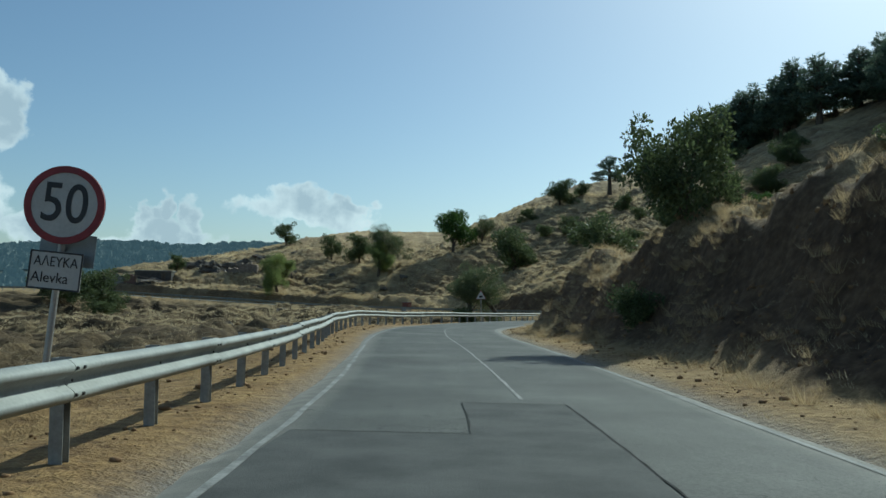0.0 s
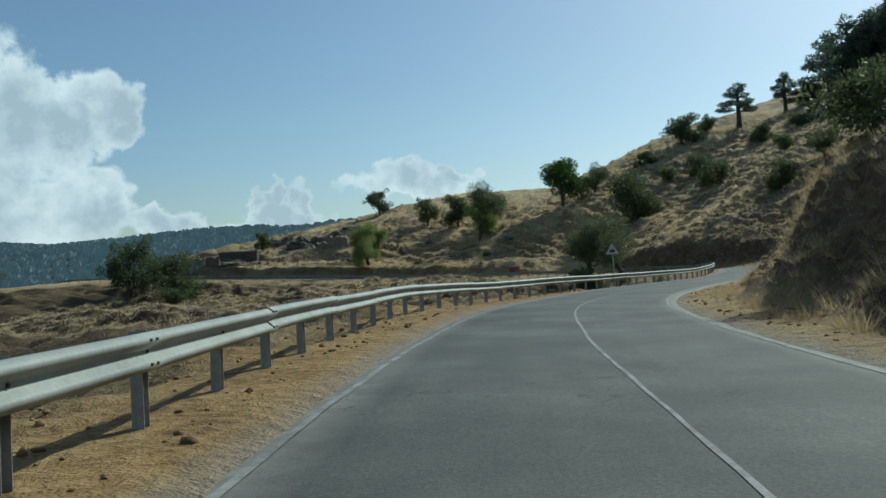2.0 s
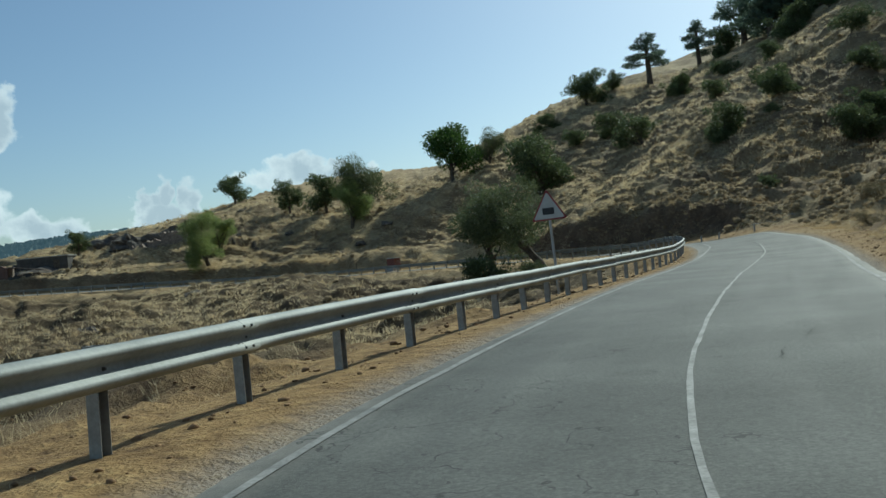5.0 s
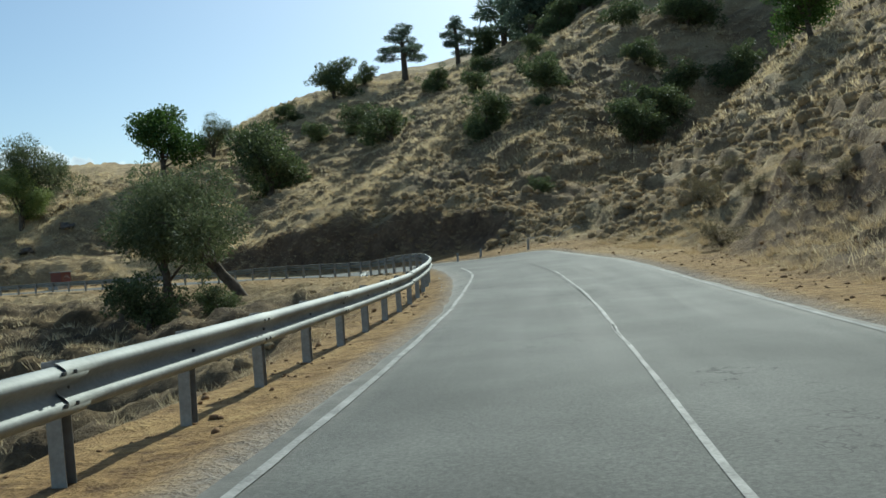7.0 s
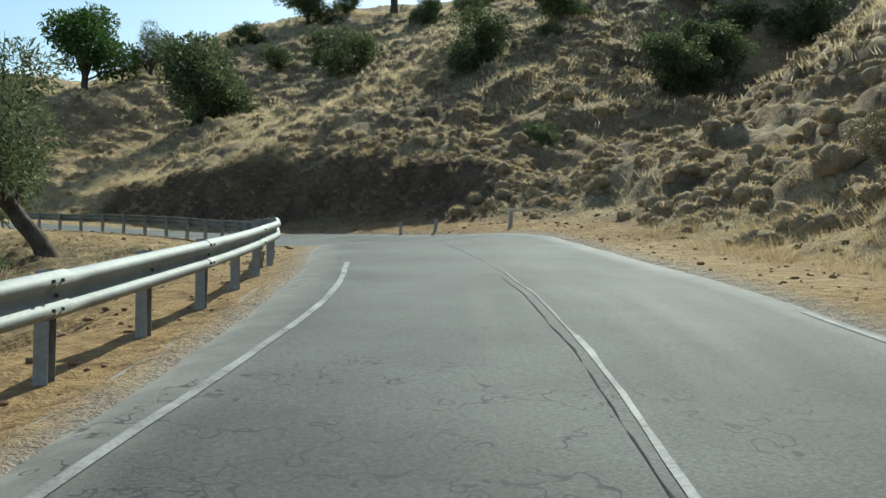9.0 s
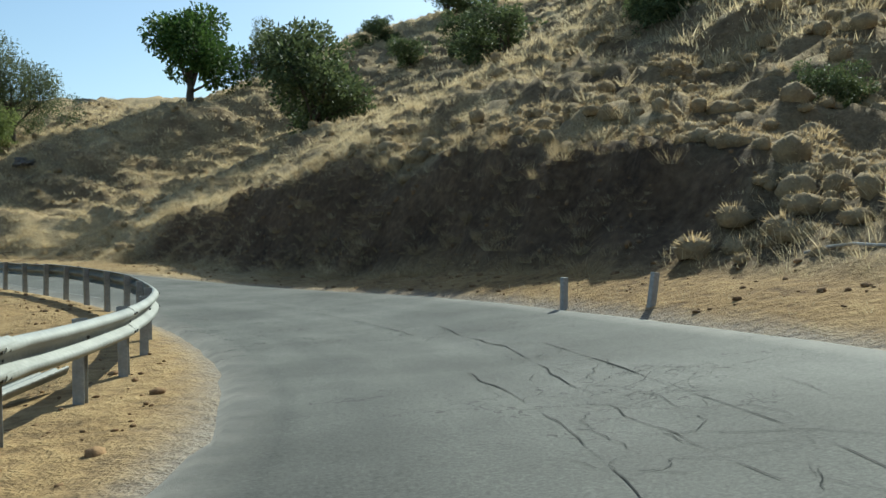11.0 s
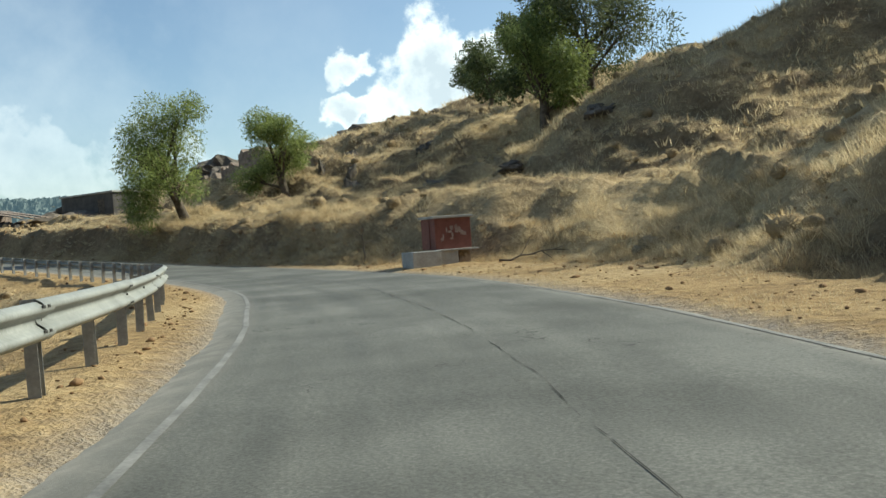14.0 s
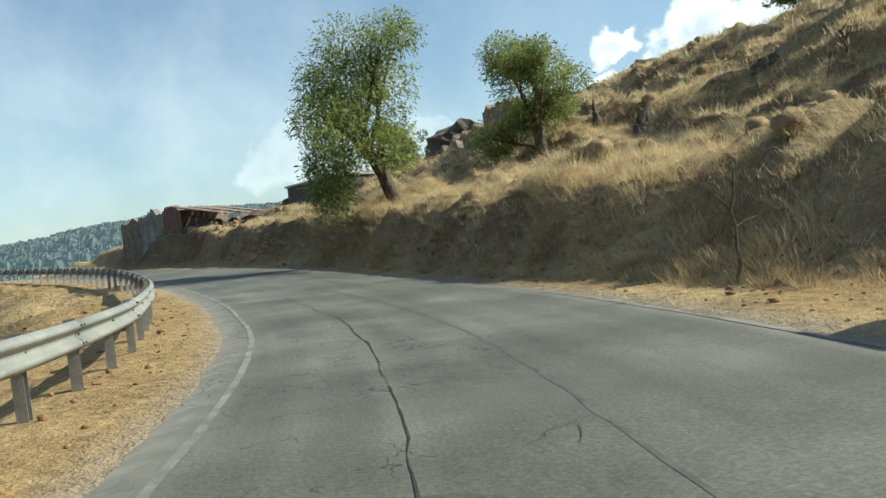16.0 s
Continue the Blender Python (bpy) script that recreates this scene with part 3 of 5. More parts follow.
def axis(lo, hi, step, far):
    """Grid lines, close together from lo to hi, wider outside."""
    out = list(np.arange(lo, hi + step / 2, step))
    g, p = step, hi
    while p < far:
        g *= 1.13
        p += g
        out.append(p)
    g, p = step, lo
    while p > -far:
        g *= 1.13
        p -= g
        out.insert(0, p)
    return np.array(out)


def grid_faces(nx, ny):
    i, j = np.meshgrid(np.arange(nx - 1), np.arange(ny - 1), indexing="ij")
    a = (i * ny + j).ravel()
    return np.stack([a, a + ny, a + ny + 1, a + 1], 1)


def build_ground():
    xs, ys = axis(-60, 44, 0.32, 2600), axis(0, 188, 0.32, 2600)
    gx, gy = np.meshgrid(xs, ys, indexing="ij")
    z, verge, bare, gravel, wood, s, d = height(gx.ravel(), gy.ravel())
    me = mesh_np("ground", np.stack([gx.ravel(), gy.ravel(), z], 1), grid_faces(len(xs), len(ys)), GROUND, True)
    at = me.attributes.new("cover", "FLOAT_COLOR", "POINT")
    at.data.foreach_set("color", np.stack([verge, bare, gravel, np.ones_like(z)], 1).astype(np.float32).ravel())
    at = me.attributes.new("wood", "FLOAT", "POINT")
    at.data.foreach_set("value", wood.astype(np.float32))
    at = me.attributes.new("weeds", "FLOAT", "POINT")
    at.data.foreach_set("value", (np.where(d < 0, smooth(HALF + 3.5, HALF + 8, -d), 0) * 0.97).astype(np.float32))
    at = me.attributes.new("straw", "FLOAT", "POINT")
    patchy = smooth(0.42, 0.62, fbm(gx.ravel() * 0.18 + 50, gy.ravel() * 0.18, 3))
    cover = np.where(d > 0, np.maximum(smooth(S0 + 118, S0 + 132, s) * (0.45 + 0.5 * patchy), 0.5 * patchy), smooth(S0 + 96, S0 + 110, s) * (1 - smooth(HALF + 4, HALF + 7, -d)) * (0.5 + 0.4 * patchy))
    at.data.foreach_set("value", cover.astype(np.float32))
    tagged(new("ground", me), "dry grassy hillside with earth banks and a gully", "hillside", kind="structure")


build_ground()


def strip(name, s0, s1, d0, d1, lift, mat, step=0.6, wander=0.0, bend=None):
    """A band that follows the road, from d0 to d1 across."""
    n = max(2, int((s1 - s0) / step))
    s = np.linspace(s0, s1, n + 1)
    thin = d1 - d0 < 0.3
    w0 = wander * (fbm(s * 0.9, s * 0 + d0 * 3 + 5, 4) - 0.5)
    w1 = w0 + 0.03 * (fbm(s * 3.1, s * 0 + 4, 2) - 0.5) if thin else wander * (fbm(s * 0.9, s * 0 + d1 * 3 + 9, 4) - 0.5)
    if bend:
        w0, w1 = w0 + np.interp(s - S0, *bend), w1 + np.interp(s - S0, *bend)
    a, b = on_road(s, d0 + w0), on_road(s, d1 + w1)
    a[:, 2] += lift
    b[:, 2] += lift
    v = np.stack([a, b], 1).reshape(-1, 3)
    i = np.arange(n) * 2
    return mesh_np(name, v, np.stack([i, i + 1, i + 3, i + 2], 1), mat)


def build_road():
    s = RS
    ds = np.array([-3.25, -2.95, -2.6, -2.2, -1.4, -0.7, 0, 0.7, 1.4, 2.2, 2.55, 2.85])
    g = []
    for d in ds:
        edge = 0.0 if abs(d) < 2.7 else 0.3 * (fbm(s * 1.1, s * 0 + d, 4) - 0.5)
        if d < -2.5:
            edge = edge + np.interp(s - S0, [0, 8, 14, 28, 36, 80, 95, 106, 122, 131, 138], np.array([0.3, 0.2, 0, 0, 0.3, 0.42, 0.12, 0.3, 0.35, 0.1, 0]) * {-3.25: 1.0, -2.95: 0.58, -2.6: 0.0}[d])
        p = on_road(s, d + edge)
        if abs(d) > 2.8:
            p[:, 2] -= 0.07
        g.append(p)
    g = np.stack(g, 1)
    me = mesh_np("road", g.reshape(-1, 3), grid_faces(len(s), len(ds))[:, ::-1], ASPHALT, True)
    lane = me.attributes.new("lane", "FLOAT", "POINT")
    lane.data.foreach_set("value", np.tile(smooth(2.2, 2.9, np.abs(ds)), len(s)).astype(np.float32))
    along = me.attributes.new("along", "FLOAT_VECTOR", "POINT")
    vec = np.stack([np.tile(ds, len(s)), np.repeat(s, len(ds)), np.zeros(len(s) * len(ds))], 1)
    along.data.foreach_set("vector", vec.astype(np.float32).ravel())
    return tagged(new("road", me), "two-lane worn grey asphalt mountain road with white lines", "road", kind="structure")


road = build_road()


# ---- paint, patches and seams on the road ----
def lay(name, mesh, label):
    ob = new(name, mesh)
    ob.parent = road
    ob["label"] = label
    return ob


S_BEND, S_CLEAR, S_END = station(17.4, 97), station(15, 118), RS[-1]
lay("edge_line", strip("edge_line", 0, S_BEND, -2.46, -2.385, 0.006, LINE_PAINT, wander=0.05, bend=([0, 10, 16, 22, 27, 34, 50, 58, 66, 75, 82, 86, 90, 95, 100], [0, -0.05, -0.08, -0.2, -0.24, -0.05, 0.0, 0.03, 0.0, 0, -0.1, -0.12, 0, 0.3, 0.35])), "worn white edge line")
lay("edge_line", strip("edge_line", S_CLEAR + 6, S_END, -2.43, -2.355, 0.006, OLD_PAINT, wander=0.06, bend=([112, 122, 132, 139], [0.3, 0.3, 0.1, 0])), "faded white edge line")
lay("edge_line", strip("edge_line", 0, S0 + 94, 2.45, 2.53, 0.006, OLD_PAINT, wander=0.08), "faded white edge line")
lay("edge_line", strip("edge_line", S0 + 120, S_END, 2.47, 2.53, 0.006, OLD_PAINT, wander=0.1), "faded white edge line")
lay("centre_line", strip("centre_line", station(1, 12), station(16, 90), 0.155, 0.205, 0.006, LINE_PAINT, wander=0.05, bend=([0, 36, 40, 45, 60, 68, 79, 86, 93, 100], [0, 0, -0.08, -0.17, -0.22, -0.17, -0.18, -0.13, -0.06, -0.08])), "worn white centre line")
lay("centre_line", strip("centre_line", station(16, 90), station(18.5, 104), 0.10, 0.13, 0.006, WORN_PAINT, wander=0.08), "nearly worn away centre line")


def broken_seam(s0, s1, d, wander, seed):
    """A crack that narrows, stops and goes on again."""
    rng = random.Random(seed)
    s = s0
    while s < s1:
        e = min(s1, s + rng.uniform(1.5, 6.0))
        w = rng.uniform(0.004, 0.008)
        lay("tar_seam", strip("tar_seam", s, e, d, d + w, 0.006, SEAM, step=0.25, wander=wander), "dark paving crack")
        s = e + rng.choice([0.0, 0.1, 0.5, 1.2])


broken_seam(S0 + 116, S0 + 150, 0.12, 0.12, 1)
lay("tar_seam", strip("tar_seam", S0 + 155, S0 + 174, -1.02, -1.008, 0.006, SEAM, step=0.2, wander=0.14), "long dark paving crack")
lay("tar_seam", strip("tar_seam", S0 + 76, S0 + 97, -0.01, 0.0, 0.006, SEAM, step=0.15, wander=0.06), "dark paving crack beside the centre line")
lay("tar_seam", strip("tar_seam", S0 + 148, S0 + 176, 0.14, 0.175, 0.0025, OLD_SEAM, step=0.3, wander=0.12), "broad faded paving seam")
lay("tar_seam", strip("tar_seam", S0 + 104.5, S0 + 113.5, 0.72, 0.73, 0.006, SEAM, step=0.2, wander=0.03, bend=([104, 108, 110, 113.5], [0.1, 0.05, -0.04, 0.24])), "straight dark paving joint")
lay("tar_seam", strip("tar_seam", S0 + 107.6, S0 + 116.5, 0.0, 0.009, 0.006, SEAM, step=0.12, wander=0.22, bend=([107, 108.5, 109.3, 110.7, 113.7, 116], [0.5, 0.16, 0.06, 0.11, 0.5, 0.66])), "meandering dark paving crack")
lay("tar_seam", strip("tar_seam", S0 + 106.0, S0 + 112.5, -0.45, -0.44, 0.006, SEAM, step=0.12, wander=0.35), "meandering dark paving crack")


def build_patch():
    sb, sc = S0 + 8.9, S0 + 11.5
    lay("repair_patch", strip("repair_patch", S0 - 8, sb, -2.4, 0.68, 0.005, PATCH, wander=0.15), "dark asphalt repair patch")
    lay("repair_patch", strip("repair_patch", sb, sc, -0.62, 0.70, 0.005, PATCH, wander=0.06), "dark asphalt repair patch")
    lay("tar_seam", strip("tar_seam", S0 - 8, sc, 0.676, 0.696, 0.009, SEAM, step=0.2, wander=0.06), "tar joint along the patch")
    lay("tar_seam", strip("tar_seam", sb, sc, -0.634, -0.614, 0.009, SEAM, step=0.2, wander=0.05), "tar joint along the patch")
    lay("tar_seam", strip("tar_seam", sc - 0.012, sc + 0.012, -0.62, 0.69, 0.009, SEAM, step=0.05), "tar joint along the patch")
    lay("tar_seam", strip("tar_seam", sb - 0.012, sb + 0.012, -2.35, -0.62, 0.009, SEAM, step=0.05), "tar joint along the patch")


def build_cracks():
    """Crazed and meandering cracks: middle along and across, spread, how many."""
    rng = random.Random(41)
    verts, faces = [], []
    spots = [(110, 0.5, 5, 1.5, 110), (116, 0.7, 4, 1.2, 26), (133.6, 0.3, 1.6, 0.9, 26), (127, 0.5, 3, 0.6, 16), (86, 0.3, 2.5, 0.7, 22), (60, -0.5, 6, 1.5, 14), (146, 0.4, 5, 1.6, 14),
             (160, -1.2, 5, 1.2, 18), (102, 0.5, 3, 1.4, 22), (30, 0.45, 3, 0.4, 44), (149.5, -0.6, 1.2, 0.5, 10), (118, -1.6, 5, 0.8, 12)]
    for s0, d0, ls, ld, n in spots:
        for _ in range(n):
            s, d = S0 + s0 + rng.gauss(0, ls * 0.5), d0 + rng.gauss(0, ld * 0.5)
            way = rng.choice([0, 0, 1.57]) + rng.gauss(0, 0.35)
            step, k = rng.uniform(0.05, 0.11), rng.randint(5, 16)
            w = rng.uniform(0.0016, 0.004)
            row = []
            for j in range(k):
                q = w * math.sin(math.pi * (j + 0.5) / k)
                ns, nd = -math.sin(way), math.cos(way)
                for sg in (-1, 1):
                    if abs(d) < 2.45:
                        p = on_road(np.array(s + ns * q * sg), d + nd * q * sg)
                        row.append((p[0], p[1], p[2] + 0.0065))
                s, d = s + math.cos(way) * step, d + math.sin(way) * step
                way += rng.gauss(0, 0.45)
            base = len(verts)
            verts += row
            faces += [(base + 2 * j, base + 2 * j + 1, base + 2 * j + 3, base + 2 * j + 2) for j in range(len(row) // 2 - 1)]
    ob = lay("cracks", mesh_from("cracks", verts, faces, SEAM), "fine dark cracks in the asphalt")
    ob["kind"] = "stuff"


build_patch()
build_cracks()

# ---- guard rail ----
BEAM = [(0.0, 0.302), (0.012, 0.312), (0.026, 0.308), (0.062, 0.284), (0.076, 0.270), (0.083, 0.252), (0.080, 0.236), (0.070, 0.224), (0.020, 0.190), (0.008, 0.178), (0.004, 0.158), (0.008, 0.138), (0.020, 0.126),
        (0.066, 0.092), (0.078, 0.080), (0.083, 0.062), (0.078, 0.044), (0.062, 0.028), (0.026, 0.004), (0.012, 0.0), (0.0, 0.010)]


def rail_base(s):
    p = on_road(s, np.interp(s - S0, RAIL_S, RAIL_D))
    p[..., 2] += np.interp(s - S0, RAIL_S, RAIL_Z)
    return p


def build_rail():
    root = thing("guardrail", tuple(rail_base(np.array(S0))), "galvanised steel W-beam crash barrier on short steel posts beside the road", "guardrail")
    inv = root.matrix_world.inverted()
    s_first, s_last = station(1.1, -14) + 0.3, station(-85, 150)
    # the pitch follows the rail itself, which is shorter inside the bend
    s = np.linspace(s_first, s_last, 4000)
    p = rail_base(s)
    run = np.concatenate([[0], np.cumsum(np.linalg.norm(np.diff(p[:, :2], axis=0), axis=1))])
    total = run[-1]

    def post_run(i):
        """Way along the rail to its i-th post."""
        return float(np.interp(i, [-11, 0, 14, 29, 31, 35, 39, 41, 43, 60, 82, 138], [2.94, 24.28, 51.36, 79.75, 83.4, 90.5, 97.4, 101.05, 104.7, 133.9, 171.36, 267.1]))

    count = 0
    while count < 140 and post_run(count) < total - 4.5:
        count += 1
    k = -10
    rng = random.Random(3)
    bm = bmesh.new()
    box(bm, -0.012, 0.012, -0.012, 0.012, -0.012, 0.012, 0.005)
    splice_me = bpy.data.meshes.new("bolt")
    bm.to_mesh(splice_me)
    bm.free()
    splice_me.materials.append(BOLT)
    while k < count:
        t = np.linspace(post_run(k) - 0.12, post_run(k + 2) + 0.12, 9)
        ss = np.interp(t, run, s)
        base = rail_base(ss)
        tang = np.gradient(base[:, :2], axis=0)
        tang /= np.linalg.norm(tang, axis=1)[:, None]
        right = np.stack([tang[:, 1], -tang[:, 0]], 1)
        push = 0.003 * (k // 2 % 2)
        sag = rng.uniform(-0.012, 0.012)
        verts = []
        for q, r in zip(base, right):
            for side in (0, 1):
                for u, zz in BEAM:
                    o = u + push + (0.0 if side else -0.005)
                    verts.append((q[0] + r[0] * o, q[1] + r[1] * o, q[2] + 0.415 + sag + zz))
        m = len(BEAM)
        faces = []
        for i in range(len(base) - 1):
            for side in (0, 1):
                for j in range(m - 1):
                    a = i * 2 * m + side * m + j
                    f = (a, a + 1, a + 2 * m + 1, a + 2 * m)
                    faces.append(f if side == 0 else f[::-1])
        for i in (0, len(base) - 1):
            for j in range(m - 1):
                a = i * 2 * m + j
                faces.append((a, a + 1, a + m + 1, a + m))
        ob = part("beam", mesh_from("beam", verts, faces, STEEL), STEEL, root)
        ob.matrix_parent_inverse = inv
        for poly in ob.data.polygons:
            poly.use_smooth = True
        q, r, g = base[1], right[1], tang[1]
        for dz in (0.252, 0.062):
            for da in (-0.50, -0.38):
                bo = part("bolt", splice_me, BOLT, ob)
                bo.matrix_basis = pose(q[0] + r[0] * 0.086 + g[0] * da, q[1] + r[1] * 0.086 + g[1] * da, q[2] + 0.415 + sag + dz)
        k += 2
    # posts: a C-section with a spacer
    bm = bmesh.new()
    box(bm, -0.05, 0.05, -0.055, -0.049, -0.7, 0.735)
    box(bm, -0.05, 0.05, 0.049, 0.055, -0.7, 0.735)
    box(bm, -0.05, -0.044, -0.049, 0.049, -0.7, 0.735)
    post_me = bpy.data.meshes.new("post")
    bm.to_mesh(post_me)
    bm.free()
    post_me.materials.append(POST_STEEL)
    bm = bmesh.new()
    r = bmesh.ops.create_cone(bm, segments=6, radius1=0.016, radius2=0.012, depth=0.02, cap_ends=True)
    bmesh.ops.rotate(bm, verts=r["verts"], matrix=Matrix.Rotation(radians(90), 3, "Y"))
    bmesh.ops.translate(bm, verts=r["verts"], vec=(0.075, 0, 0.57))
    bolt_me = bpy.data.meshes.new("bolt")
    bm.to_mesh(bolt_me)
    bm.free()
    bolt_me.materials.append(BOLT)
    for i in range(-10, count):
        t = post_run(i)
        ss = np.interp(t, run, s)
        a, b = rail_base(np.array(ss)), rail_base(np.array(ss + 0.1))
        yaw = math.degrees(math.atan2(-(b[0] - a[0]), b[1] - a[1]))
        ob = part("post", post_me, POST_STEEL, root)
        ob.matrix_parent_inverse = inv
        right = Matrix.Rotation(radians(yaw), 3, "Z") @ Vector((1, 0, 0))
        ob.matrix_basis = pose(a[0] - right.x * 0.062, a[1] - right.y * 0.062, a[2], rng.uniform(-1.5, 1.5), rng.uniform(-1.5, 1.5), yaw + rng.uniform(-2, 2))
        part("bolt", bolt_me, BOLT, ob)


build_rail()


# ---- trees ----
def tube(verts, faces, pts, radii, sides=7):
    """Adds a tapered limb through the points."""
    pts = [Vector(p) for p in pts]
    base = len(verts)
    for i, (p, r) in enumerate(zip(pts, radii)):
        way = (pts[min(i + 1, len(pts) - 1)] - pts[max(i - 1, 0)]).normalized()
        side = way.orthogonal().normalized()
        up = way.cross(side)
        for k in range(sides):
            a = 2 * math.pi * k / sides
            verts.append(p + side * (r * math.cos(a)) + up * (r * math.sin(a)))
    for i in range(len(pts) - 1):
        for k in range(sides):
            a, b = base + i * sides + k, base + i * sides + (k + 1) % sides
            faces.append((a, b, b + sides, a + sides))
    faces.append(tuple(base + (len(pts) - 1) * sides + k for k in range(sides)))


def leaves(clumps, count, size, rng, droop=0.0, ratio=0.35, shell=0.55):
    """Leaf quads scattered through clumps (x, y, z, rx, ry, rz), denser towards their skin."""
    w = np.array([c[3] * c[4] + c[4] * c[5] + c[3] * c[5] for c in clumps])
    pick = rng.choice(len(clumps), count, p=w / w.sum())
    c = np.array(clumps)[pick]
    u = rng.normal(size=(count, 3))
    u /= np.linalg.norm(u, axis=1)[:, None]
    rad = shell + (1.08 - shell) * rng.rand(count) ** 0.7
    ragged = 0.82 + 0.36 * rng.rand(count)
    p = c[:, :3] + u * (rad * ragged)[:, None] * c[:, 3:6]
    d = u + rng.normal(scale=0.7, size=(count, 3))
    d[:, 2] -= droop
    d /= np.linalg.norm(d, axis=1)[:, None]
    e = np.cross(d, rng.normal(size=(count, 3)))
    e /= np.linalg.norm(e, axis=1)[:, None]
    ln = size * (0.6 + 0.8 * rng.rand(count))[:, None]
    wd = ln * ratio
    v = np.stack([p, p + d * ln * 0.5 + e * wd * 0.5, p + d * ln, p + d * ln * 0.5 - e * wd * 0.5], 1).reshape(-1, 3)
    return v, np.arange(count * 4).reshape(-1, 4)


def make_tree(kind, seed, tilt=None):
    """Trunk and crown meshes of one tree about its foot, 1 unit a metre."""
    rng, rr = np.random.RandomState(seed), random.Random(seed)
    verts, faces, clumps = [], [], []
    tall, wide, foot, leaf, n, size, ratio, droop, nlimb = {
        "almond": (7.2, 2.3, 1.5, LEAF_ALMOND, 27000, 0.16, 0.26, 0.5, 9),
        "low_almond": (6.3, 2.3, 0.4, LEAF_ALMOND, 22000, 0.17, 0.28, 0.6, 9),
        "olive": (5.2, 2.6, 1.1, LEAF_OLIVE, 20000, 0.155, 0.28, 0.1, 8),
        "broad": (7.0, 3.3, 1.8, LEAF_FRESH, 11000, 0.25, 0.55, 0.1, 9),
        "oak": (5.2, 2.8, 0.4, LEAF_DARK, 12500, 0.2, 0.5, 0.0, 9),
        "bush": (2.4, 1.7, 0.15, LEAF_DARK, 5500, 0.15, 0.45, 0.0, 7),
        "thorn": (2.2, 1.6, 0.1, LEAF_SCRUB, 5500, 0.12, 0.35, 0.0, 8),
        "pine": (11.0, 3.0, 4.0, LEAF_PINE, 9000, 0.42, 0.17, -0.1, 14),
        "woodpine": (11.0, 3.2, 1.5, LEAF_PINE, 5200, 0.62, 0.22, -0.1, 20)}[kind]
    lean = Vector((rr.uniform(-0.5, 0.5), rr.uniform(-0.4, 0.4), 0)) * (0.4 if "pine" in kind else 1.0)
    if tilt:
        lean = Vector((*tilt, 0))
    r0 = tall * 0.028 + 0.05
    trunk_top = tall * (0.93 if "pine" in kind else 0.5)
    tp = [Vector((0, 0, -0.3))]
    for i in range(1, 7):
        f = i / 6
        tp.append(Vector((lean.x * f + rr.uniform(-.1, .1) * f, lean.y * f + rr.uniform(-.1, .1) * f, trunk_top * f)))
    tube(verts, faces, tp, [r0 * 1.5, r0 * 1.1, r0, r0 * 0.9, r0 * 0.75, r0 * 0.55, r0 * 0.3], 9)
    for k in range(nlimb):
        az = 2 * math.pi * (k * 0.382 + rr.uniform(-.05, .05))
        if "pine" in kind:
            low = 0.42 if kind == "pine" else 0.16
            f = low + (0.98 - low) * k / (nlimb - 1)
            start = tp[0].lerp(tp[-1], f)
            reach = wide * (1.05 - 0.75 * max(f - 0.4, 0) / 0.6) * rr.uniform(0.75, 1.1)
            end = start + Vector((math.cos(az) * reach, math.sin(az) * reach, rr.uniform(0.1, 0.7)))
            c = start.lerp(end, 0.75)
            clumps.append((c.x, c.y, c.z + 0.15, reach * 0.42, reach * 0.42, 0.5))
            clumps.append((end.x, end.y, end.z + 0.15, reach * 0.28, reach * 0.28, 0.38))
        else:
            f = 0.35 + 0.6 * k / nlimb
            start = tp[0].lerp(tp[-1], min(0.98, max(f, foot / trunk_top * 0.9)))
            hgt = foot + (tall - foot) * (0.22 + 0.7 * ((k * 0.618) % 1.0))
            reach = wide * rr.uniform(0.35, 0.75) * math.sqrt(max(0.15, 1 - ((hgt - foot) / (tall - foot) - 0.4) ** 2 * 1.9))
            end = Vector((lean.x + math.cos(az) * reach, lean.y + math.sin(az) * reach, hgt))
            loose = kind in ("oak", "bush", "thorn")
            q = wide * (rr.uniform(0.24, 0.40) if loose else rr.uniform(0.28, 0.44))
            clumps.append((end.x, end.y, end.z, q, q, q * rr.uniform(0.75, 1.1)))
            for _ in range(4 if loose else 2):
                o = Vector((rr.uniform(-1, 1), rr.uniform(-1, 1), rr.uniform(-0.8, 0.9))) * wide * (0.5 if loose else 0.42)
                q2 = wide * (rr.uniform(0.10, 0.24) if loose else rr.uniform(0.18, 0.32))
                clumps.append((end.x + o.x, end.y + o.y, max(end.z + o.z, q2 + 0.1), q2, q2, q2 * 0.9))
        mid = start.lerp(end, 0.5) + Vector((rr.uniform(-.2, .2), rr.uniform(-.2, .2), rr.uniform(-.1, .25)))
        tube(verts, faces, [start, mid, end], [r0 * 0.42, r0 * 0.28, r0 * 0.09], 6)
        for _ in range(3):
            tip = end + Vector((rr.uniform(-1, 1), rr.uniform(-1, 1), rr.uniform(-.3, 1))) * wide * 0.35
            tube(verts, faces, [mid, mid.lerp(tip, 0.55) + Vector((0, 0, 0.1)), tip], [r0 * 0.16, r0 * 0.1, r0 * 0.03], 4)
    if "pine" in kind:
        clumps.append((lean.x, lean.y, tall * 0.97, 0.7, 0.7, 0.8))
    else:
        clumps.append((lean.x, lean.y, foot + (tall - foot) * 0.55, wide * 0.55, wide * 0.55, (tall - foot) * 0.36))
